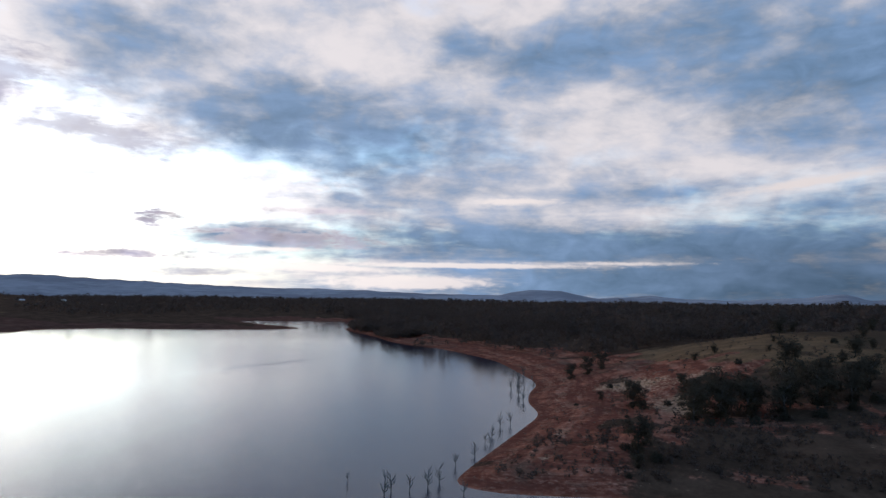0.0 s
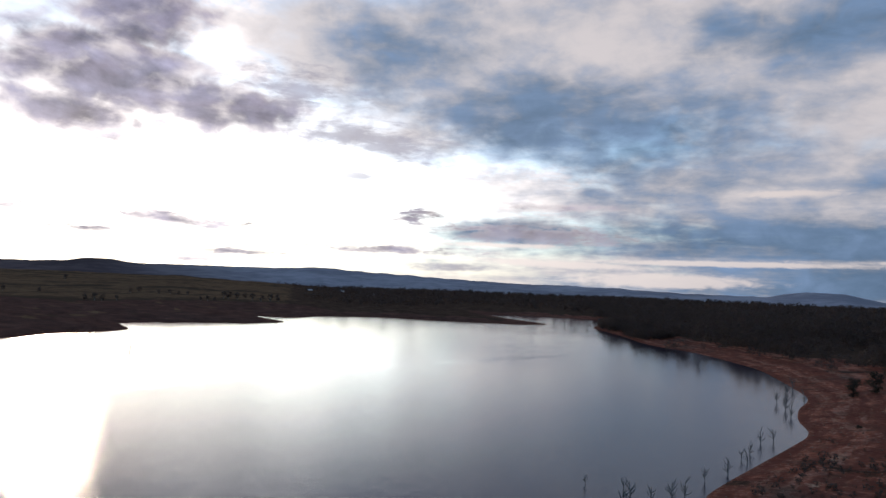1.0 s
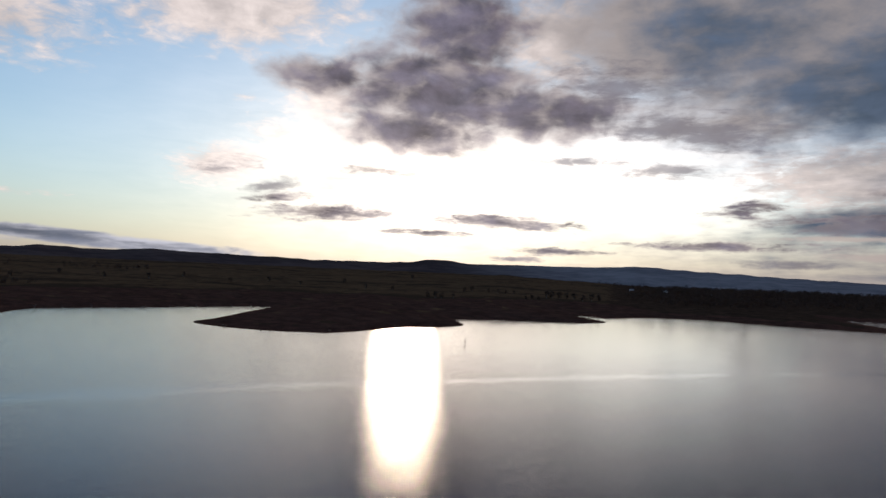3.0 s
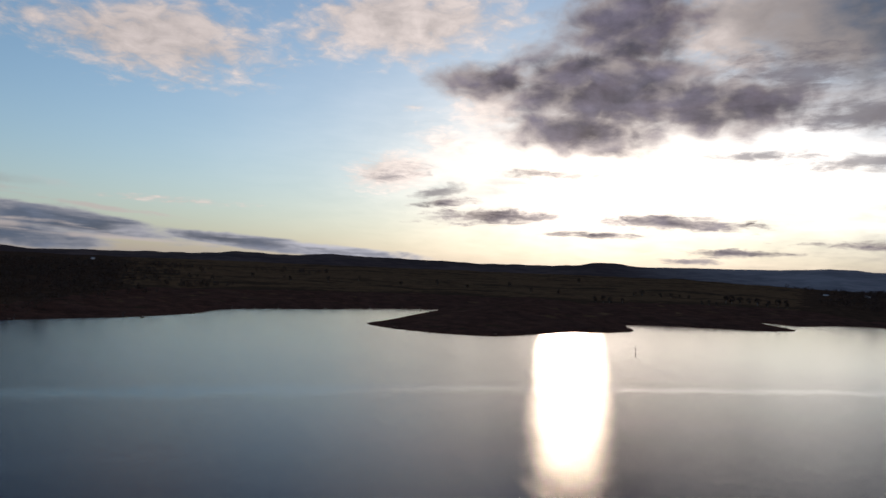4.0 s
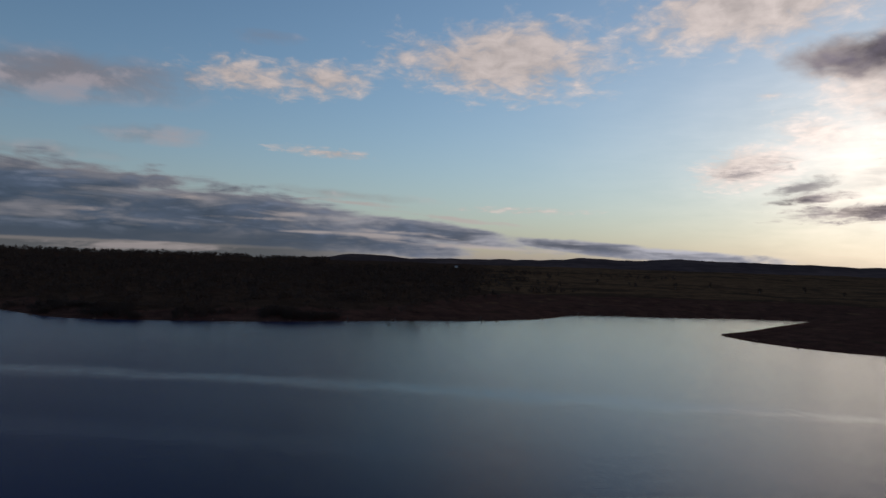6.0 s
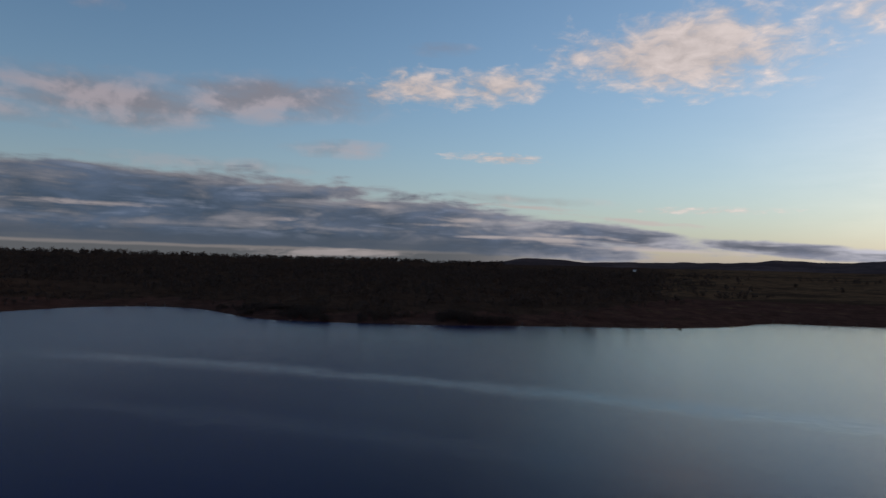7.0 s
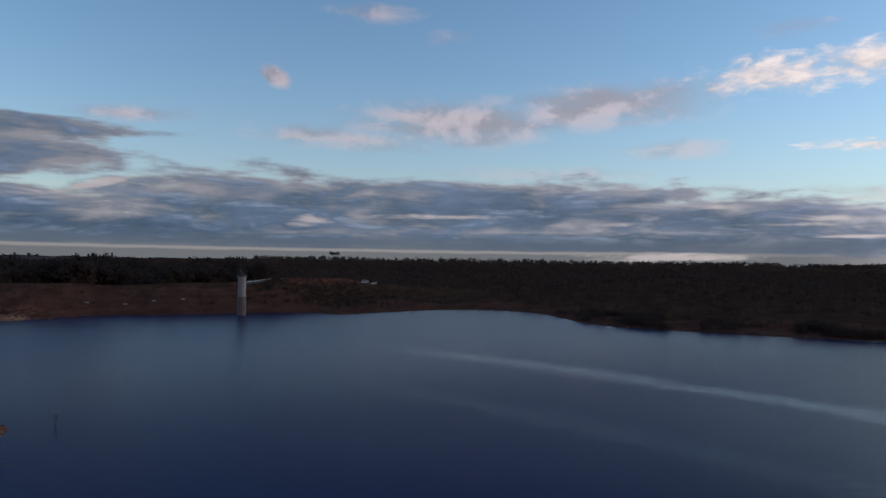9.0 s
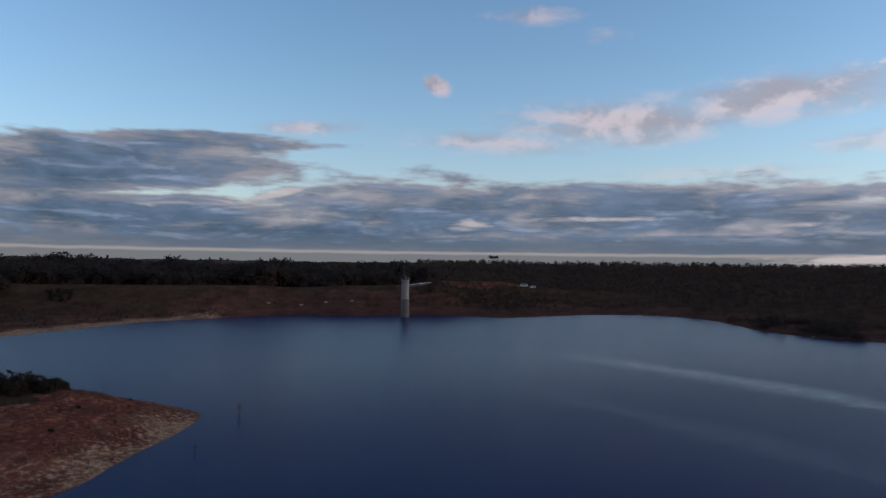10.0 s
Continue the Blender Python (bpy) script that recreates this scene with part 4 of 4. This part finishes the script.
# ---- lone trees in the pasture, and the big gum on the southern skyline ----
def field_tree(seed, label):
    rng = np.random.default_rng(seed)
    tree = thing("field_tree", label, "tree", "trees in the pasture")
    part("trunk", tube([(0, 0, -0.05), (0.01, 0, 0.2), (0.0, 0.02, 0.5)], [0.05, 0.04, 0.02], 7), BARK, tree, smooth=True)
    triangles("crown", crown_triangles(rng, 16, 16, 0.075), LEAF, tree)
    return tree


def polar(az, r, x0=1.0, y0=2.5):
    return x0 - r * math.sin(radians(az)), y0 + r * math.cos(radians(az))


FIELD = [field_tree(61, "dark round-headed tree standing in dry pasture"), field_tree(62, "dark round-headed tree standing in dry pasture")]
for n, (az, r, s) in enumerate([(48.0, 730, 9), (47.4, 735, 10), (46.9, 732, 9), (45.9, 745, 7), (45.0, 930, 9), (44.4, 935, 11), (43.0, 900, 8), (42.2, 905, 9), (41.6, 910, 7), (40.9, 900, 7), (39.9, 800, 7), (39.4, 800, 8), (38.9, 810, 7), (38.2, 850, 12), (37.8, 855, 13), (37.2, 860, 12),
                                (36.6, 880, 10), (36.0, 870, 12), (35.3, 850, 11), (34.6, 840, 13), (34.0, 850, 12), (49.4, 1150, 12), (51, 860, 8), (53.2, 900, 9), (55, 1000, 9), (58.5, 930, 8), (61, 980, 10), (64, 900, 9), (67.5, 1000, 9), (70, 940, 10), (73, 900, 9), (76, 980, 10), (79, 860, 9)]):
    x, y = polar(az, r)
    m = stand(x, y, n * 73, s * 0.75, 0.3)
    if n < 2:
        FIELD[n].matrix_basis = m
    else:
        put_copy(FIELD[n % 2], m)


def skyline_gum(x, y, top):
    """A tall gum with a bare forked stem and a flat, spreading crown."""
    rng = np.random.default_rng(63)
    foot = ground_at(x, y)
    h = top - foot
    tree = thing("skyline_gum", "tall flat-topped gum rising above the woods", "tree")
    tree.location = (x, y, foot - 0.3)
    limbs = [tube([(0, 0, 0), (0.2, 0.1, 0.5 * h), (0.0, 0.2, 0.74 * h)], [0.45, 0.34, 0.24], 8)]
    out = []
    for k in range(7):
        a = k * 0.9 + rng.uniform(-0.2, 0.2)
        tip = (3.6 * math.cos(a) * rng.uniform(0.6, 1), 3.6 * math.sin(a) * rng.uniform(0.6, 1), h * 0.9 + rng.uniform(-0.8, 0.6))
        limbs.append(tube([(0, 0.2, 0.72 * h), (tip[0] * 0.5, tip[1] * 0.5, 0.83 * h), tip], [0.2, 0.13, 0.05], 5))
        for _ in range(5):
            c = np.array(tip) + rng.normal(0, 1, 3) * [1.1, 1.1, 0.45]
            p = rng.normal(size=(40, 3))
            p = c + p / np.linalg.norm(p, axis=1)[:, None] * rng.uniform(0.3, 1, (40, 1)) * [1.3, 1.3, 0.7]
            e1, e2 = rng.normal(size=(2, 40, 3)) * 0.32
            out.append(np.stack([p - 0.5 * e1, p + 0.5 * e1, p + e2], 1))
    part("trunk", join(*limbs), DARK_BARK, tree, smooth=True)
    triangles("crown", facing(np.concatenate(out), np.array([0, 0, 0.85 * h])), LEAF, tree)
    return tree


skyline_gum(*polar(140.05, 640, -12, 6), 45.0)


# ---- drowned saplings along the water's edge ----
def drowned_tree(seed):
    rng = np.random.default_rng(seed)
    tree = thing("drowned_sapling", "bare dead sapling standing in the shallow lake", "dead tree", "drowned saplings")
    part("trunk", tube([(0, 0, -0.5), (rng.normal(0, 0.03), 0, 0.3), (rng.normal(0, 0.06), rng.normal(0, 0.06), 1.0)], [0.035, 0.028, 0.008], 6), DEAD, tree)
    for k in range(11):
        z, a = rng.uniform(0.10, 0.80), k * 2.4 + rng.uniform(-0.5, 0.5)
        r = rng.uniform(0.14, 0.30)
        tip = (r * math.cos(a), r * math.sin(a), z + rng.uniform(0.15, 0.32))
        twig = (tip[0] * 1.25 + 0.03, tip[1] * 1.25, tip[2] + 0.16)
        part("branch", tube([(0, 0, z), tip, twig], [0.024, 0.017, 0.006], 5), DEAD, tree)
    return tree


DROWNED = [drowned_tree(71), drowned_tree(72), drowned_tree(73)]
shallow = [(-16, 122, 1.6), (-8, 116, 3.2), (-9, 113, 3.4), (-5, 116, 2.7), (-2, 119, 3.2), (0, 122, 3.0), (3, 134, 2.4), (7, 142, 2.9), (11, 154, 2.3), (10, 156, 2.0), (12, 162, 2.6), (15, 175, 3.2), (18, 179, 3.0), (26, 233, 4.2), (26, 219, 3.8), (25, 247, 3.6), (4, 115, 2.2), (33, 249, 3.8), (34, 287, 4.0), (31, 276, 3.2), (29, 262, 3.0),
           (-124, 683, 4), (-112, 675, 4), (-103, 665, 4), (-97, 656, 3.6), (-117, 680, 3), (-235, 241, 2.6), (-499, 115, 3), (-503, 132, 2.4), (-501, 149, 3), (-506, 187, 2.6), (-509, 205, 2.4), (-515, 228, 3), (-517, 258, 2.6), (-519, 276, 2.8), (-516, 170, 2.2), (-423, 39, 3.4), (-392, -38, 3), (-406, -12, 2.6), (-65, -144, 2.4), (-404, -288, 3.4), (-413, -280, 3.0), (-48, -118, 1.2)]
for n, (x, y, s) in enumerate(shallow):
    m = pose(x, y, 0.0, (n * 37) % 11 - 5, (n * 53) % 13 - 6, n * 71) @ Matrix.Scale(s, 4)
    if n < 3:
        DROWNED[n].matrix_basis = m
    else:
        put_copy(DROWNED[n % 3], m)


# ---- scrub, stones ----
def scrub_patch(name, label, centre, spread, count, seed, low, high, keep, mat=None):
    rng = np.random.default_rng(seed)
    x, y = rng.normal(centre[0], spread[0], count), rng.normal(centre[1], spread[1], count)
    sd = shore_distance(x, y)
    ok = keep(x, y, sd)
    x, y, sd = x[ok], y[ok], sd[ok]
    places = np.stack([x, y, height(x, y, sd) - 0.1 * high], -1)
    return forest(name, places, rng.uniform(low, high, len(x)), label, seed, 8, 10, 0.085, mat=mat)


scrub_patch("east_scrub", "low dark scrub on the red shore", (75, 130), (40, 24), 3200, 81, 0.7, 1.9, lambda x, y, s: (s > 6) & (waves(x, y, 34, 82) > -0.5))
scrub_patch("hill_bushes", "scattered dark bushes on the grassy hill", (130, 240), (55, 45), 260, 83, 0.8, 2.2, lambda x, y, s: s > 30)
scrub_patch("beach_tufts", "sparse tufts of dry weed on red soil", (34, 180), (16, 50), 260, 84, 0.25, 0.6, lambda x, y, s: s > 3, DRY)
scrub_patch("south_bushes", "scattered low bushes on the brown southern bank", (-70, -408), (60, 28), 650, 86, 0.6, 2.4, lambda x, y, s: (s > 7) & (y > -470))
scrub_patch("dam_end_bushes", "low bushes below the dam road", (-345, -386), (48, 24), 800, 87, 1.2, 4.0, lambda x, y, s: s > 9)
scrub_patch("point_tufts", "sparse tufts of dry weed on the stony point", (-30, -150), (14, 28), 320, 85, 0.3, 0.8, lambda x, y, s: s > 2, DRY)


def stones(name, label, seed, centre, spread, count, low, high, near, far, mat):
    rng = np.random.default_rng(seed)
    bm = bmesh.new()
    bmesh.ops.create_icosphere(bm, subdivisions=1, radius=1)
    base = np.array([v.co[:] for v in bm.verts])
    tri = np.array([[v.index for v in f.verts] for f in bm.faces])
    bm.free()
    x, y = rng.normal(centre[0], spread[0], count), rng.normal(centre[1], spread[1], count)
    sd = shore_distance(x, y)
    ok = (sd > near) & (sd < far)
    x, y, z = x[ok], y[ok], height(x[ok], y[ok], sd[ok])
    verts, faces = [], []
    for i in range(len(x)):
        s = rng.uniform(low, high) * rng.uniform(0.4, 1)
        v = base * rng.uniform(0.75, 1.2, (len(base), 1)) * [1.2, 1.0, 0.55] * s
        a = rng.uniform(0, 6.28)
        v = np.stack([v[:, 0] * np.cos(a) - v[:, 1] * np.sin(a), v[:, 0] * np.sin(a) + v[:, 1] * np.cos(a), v[:, 2]], -1) + [x[i], y[i], z[i] + 0.1 * s]
        faces += (tri + len(verts)).tolist()
        verts += v.tolist()
    return tagged(mesh_object(name, verts, faces, mat), label, "stones", kind="stuff")


STONE = plain("weathered_stone", (0.165, 0.105, 0.070), 0.95, 0.8, 0.5)
[n for n in STONE.node_tree.nodes if n.type == "BSDF_PRINCIPLED"][0].inputs["Specular IOR Level"].default_value = 0.1
stones("point_stones", "pale broken stones along the point's edge", 91, (-36, -130), (15, 24), 9000, 0.05, 0.19, 0.0, 11, STONE)
stones("beach_stones", "scattered stones along the red beach", 92, (22, 170), (18, 60), 420, 0.08, 0.32, 0.0, 30, STONE)
stones("quarry_stones", "pale broken rock in the small quarry", 93, (63, 231), (8, 8), 90, 0.2, 0.7, 20, 90, STONE)
stones("western_stones", "stones along the low western edge", 94, (-370, 60), (40, 160), 700, 0.3, 1.2, -2.5, 6, STONE)


# ---- intake tower of the dam ----
CONCRETE = plain("weathered_concrete", (0.30, 0.285, 0.27), 0.85, 0.35, 0.35, bump=0.02)
STAINED = plain("water_stained_concrete", (0.15, 0.125, 0.11), 0.8, 0.3, 0.4, bump=0.02)
STEEL = plain("galvanised_steel", (0.20, 0.21, 0.22), 0.5, 1.5, 0.25, 0.7)
DARK_STEEL = plain("weathered_dark_steel", (0.055, 0.055, 0.06), 0.6, 1.5, 0.3, 0.5)
WHITE = plain("white_paint", (0.78, 0.78, 0.76), 0.5, 0.8, 0.08)
ROOF = plain("grey_roof_sheet", (0.30, 0.31, 0.33), 0.45, 0.5, 0.2, 0.4)
GLASS = plain("dark_window_glass", (0.02, 0.025, 0.03), 0.08, 1.0, 0.1)


def intake_tower(x, y):
    t = thing("intake_tower", "tall pale concrete intake tower standing in the lake", "tower")
    t.location = (x, y, 0)
    part("lower_shaft", tube([(0, 0, -6), (0, 0, 11.5)], [2.75, 2.65], 28), STAINED, t, "water-stained lower shaft")
    part("shaft", tube([(0, 0, 11.5), (0, 0, 12.0), (0, 0, 23.0)], [2.7, 2.42, 2.42], 28), CONCRETE, t)
    part("deck", tube([(0, 0, 23.0), (0, 0, 23.25), (0, 0, 23.7)], [2.5, 3.1, 3.1], 28), CONCRETE, t)
    for k in range(12):
        a = k * math.pi / 6
        part("rail_post", tube([(2.95 * math.cos(a), 2.95 * math.sin(a), 23.7), (2.95 * math.cos(a), 2.95 * math.sin(a), 24.9)], [0.05, 0.05], 6), STEEL, t)
    for z in (24.3, 24.9):
        ring = [(2.95 * math.cos(k * math.pi / 12), 2.95 * math.sin(k * math.pi / 12), z) for k in range(25)]
        part("hand_rail", tube(ring, [0.045] * 25, 5), STEEL, t)
    part("hoist_house", block(-1.2, -1.0, 23.7, 0.6, 1.0, 26.2), DARK_STEEL, t, "small steel hoist house", 0.05)
    part("hoist_frame", join(*[tube([(px, py, 23.7), (px * 0.6, py * 0.6, 29.0)], [0.14, 0.11], 6) for px in (-1.7, 1.7) for py in (-1.5, 1.5)], tube([(-1.0, -0.9, 29), (1.0, -0.9, 29)], [0.13, 0.13], 6), tube([(-1.0, 0.9, 29), (1.0, 0.9, 29)], [0.13, 0.13], 6), tube([(-1.4, 0, 29.1), (2.8, 0, 29.1)], [0.16, 0.16], 6)), DARK_STEEL, t)
    part("mast", tube([(-1.6, 0.4, 23.7), (-1.6, 0.4, 33.5)], [0.13, 0.06], 6), STEEL, t, "thin steel mast")
    part("ladder", join(*[block(-0.3, -2.55, 4 + 0.8 * k, 0.3, -2.48, 4.06 + 0.8 * k) for k in range(24)], block(-0.34, -2.56, 3.5, -0.28, -2.46, 23.5), block(0.28, -2.56, 3.5, 0.34, -2.46, 23.5)), STEEL, t)
    part("bracket", join(block(-0.4, 2.2, 17.8, 0.4, 3.6, 18.9), block(-0.3, 2.2, 16.8, 0.3, 2.9, 17.9)), CONCRETE, t, bevel=0.05)
    t.rotation_euler = (0, 0, radians(105))
    return t


intake_tower(-249.6, -365.4)


def footbridge(a, b):
    a, b = Vector(a), Vector(b)
    length = (b - a).length
    t = thing("footbridge", "slender pale footbridge from the intake tower to the bank", "bridge")
    t.matrix_basis = Matrix.Translation(a) @ (b - a).to_track_quat("Y", "Z").to_matrix().to_4x4()
    part("deck", block(-0.6, 0, -0.28, 0.6, length, 0.0), DARK_STEEL, t, bevel=0.04)
    for x in (-0.56, 0.56):
        part("hand_rail", tube([(x, 0, 1.1), (x, length, 1.1)], [0.06, 0.06], 6), WHITE, t)
        part("mid_rail", tube([(x, 0, 0.6), (x, length, 0.6)], [0.03, 0.03], 6), STEEL, t)
        for k in range(int(length / 4) + 1):
            part("rail_post", tube([(x, k * 4, 0), (x, k * 4, 1.1)], [0.04, 0.04], 6), STEEL, t)
    for k in (0.8,):
        y, z = k * length, a.z + k * (b.z - a.z)
        p = a + k * (b - a)
        part("pier", block(-0.5, y - 0.4, -(z - max(ground_at(p.x, p.y), -5)) - 1.0, 0.5, y + 0.4, -0.35), CONCRETE, t)
    return t


end = polar(145.2, 515, -13, 6)
footbridge((-252.3, -367.4, 19.2), (end[0], end[1], ground_at(*end) + 0.4))


# ---- small buildings ----
def house(x, y, turn, w, d, h, label, category="house"):
    """A gabled building with walls, roof, door and windows."""
    t = thing("house" if category == "house" else "site_shed", label, category, "farm houses" if category == "house" else "white site sheds")
    t.matrix_basis = stand(x, y, turn, 1.0, 0.1)
    gable = 0.22 * d
    v = [(-w / 2, -d / 2, -0.6), (w / 2, -d / 2, -0.6), (w / 2, d / 2, -0.6), (-w / 2, d / 2, -0.6), (-w / 2, -d / 2, h), (w / 2, -d / 2, h), (w / 2, d / 2, h), (-w / 2, d / 2, h), (-w / 2, 0, h + gable), (w / 2, 0, h + gable)]
    part("wall", (v, [(0, 3, 2, 1), (0, 1, 5, 4), (2, 3, 7, 6), (1, 2, 6, 9, 5), (3, 0, 4, 8, 7), (4, 5, 9, 8), (6, 7, 8, 9)]), WHITE, t)
    e = 0.35
    drop = gable * (1 + 2 * e / d)
    for s in (-1, 1):
        y1 = s * (d / 2 + e)
        rv = [(-w / 2 - e, 0, h + gable + 0.03), (w / 2 + e, 0, h + gable + 0.03), (w / 2 + e, y1, h + gable - drop + 0.03), (-w / 2 - e, y1, h + gable - drop + 0.03)]
        rv += [(a, b, c + 0.12) for a, b, c in rv]
        part("roof", (rv, [(0, 1, 2, 3), (4, 7, 6, 5), (0, 4, 5, 1), (1, 5, 6, 2), (2, 6, 7, 3), (3, 7, 4, 0)]), ROOF, t, "grey sheet-metal roof side")
    part("door", block(-0.5, -d / 2 - 0.06, 0.05, 0.5, -d / 2 + 0.02, min(2.1, h - 0.2)), GLASS, t)
    for k in (-0.32, 0.32):
        part("window", block(k * w - 0.6, -d / 2 - 0.05, 0.9, k * w + 0.6, -d / 2 + 0.02, min(2.0, h - 0.3)), GLASS, t)
    return t


RUBBER = plain("black_rubber", (0.015, 0.015, 0.016), 0.8, 4.0, 0.2)


def car(x, y, turn, w=1.9, length=5.0, h=2.0):
    """A white van with rounded body, windows and four wheels."""
    t = thing("van", "white van on the road above the dam", "vehicle", "white vans on the road")
    t.matrix_basis = stand(x, y, turn, 1.0, 0.0)
    L, W = length / 2, w / 2
    side = [(-L, 0.35), (L, 0.35), (L, 1.0), (L - 0.9, 1.2), (L - 1.6, h), (-L + 0.1, h), (-L, h - 0.2)]
    v = [(px, s * W * (0.9 if pz > 1.5 else 1.0), pz) for s in (-1, 1) for px, pz in side]
    n = len(side)
    part("body", (v, [tuple(range(n)), tuple(range(2 * n - 1, n - 1, -1))] + [(k, k + n, (k + 1) % n + n, (k + 1) % n) for k in range(n)]), WHITE, t, bevel=0.06)
    for s in (-1, 1):
        part("side_window", block(-L + 0.6, s * W * 0.96 - 0.02, 1.3, L - 1.7, s * W * 0.96 + 0.02, h - 0.25), GLASS, t)
        for px in (-L + 0.95, L - 0.95):
            tyre = part("wheel", tube([(px, s * (W - 0.22), 0.34), (px, s * (W + 0.02), 0.34)], [0.34, 0.34], 16), RUBBER, t)
            part("rim", tube([(px, s * (W - 0.02), 0.34), (px, s * (W + 0.04), 0.34)], [0.2, 0.18], 12), STEEL, tyre)
    part("windscreen", ([(L - 0.87, -W * 0.8, 1.25), (L - 0.87, W * 0.8, 1.25), (L - 1.52, W * 0.72, h - 0.1), (L - 1.52, -W * 0.72, h - 0.1), (L - 0.9, -W * 0.8, 1.23), (L - 0.9, W * 0.8, 1.23), (L - 1.56, W * 0.72, h - 0.12), (L - 1.56, -W * 0.72, h - 0.12)], [(0, 1, 2, 3), (7, 6, 5, 4), (0, 4, 5, 1), (1, 5, 6, 2), (2, 6, 7, 3), (3, 7, 4, 0)]), GLASS, t)
    return t


car(*polar(137.45, 590, -10, 6.7), -38, length=6.6, h=2.4)
car(*polar(136.7, 592, -10, 6.7), -44, length=5.2, h=2.0)
for az, r, w, d, h in ((28.9, 1500, 9, 6, 2.6), (26.4, 1350, 11, 6, 2.8), (25.6, 1380, 9, 6, 2.6), (31.5, 1550, 9, 6, 2.6), (87.6, 1350, 6, 5, 2.5)):
    house(*polar(az, r), az + 180, w, d, h, "small white farmhouse with a grey roof in pasture")
for az, r in ((158.6, 466), (156.0, 466), (154.0, 467), (151.9, 468)):
    x, y = polar(az, r, -13, 6)
    t = thing("concrete_block", "small pale concrete block on the dam's face", "block", "blocks on the dam face")
    t.matrix_basis = stand(x, y, az, 1.0, 0.2)
    part("body", block(-1.2, -0.6, -0.5, 1.2, 0.6, 0.7), CONCRETE, t, bevel=0.08)


# ---- a low dark rock at the western water's edge ----
def rock(x, y, size):
    t = thing("rock", "low dark rock just above the lake's surface", "rock")
    t.location = (x, y, 0)
    bm = bmesh.new()
    bmesh.ops.create_icosphere(bm, subdivisions=3, radius=1)
    for v in bm.verts:
        k = 1 + 0.25 * noise.noise(v.co * 1.7) + 0.12 * noise.noise(v.co * 4.5)
        v.co = Vector((v.co.x * 1.6, v.co.y, v.co.z * 0.5)) * k * size
    me = bpy.data.meshes.new("body")
    bm.to_mesh(me)
    bm.free()
    me.materials.append(STONE)
    new("body", me).parent = t
    return t


rock(-427, 49.5, 1.1)
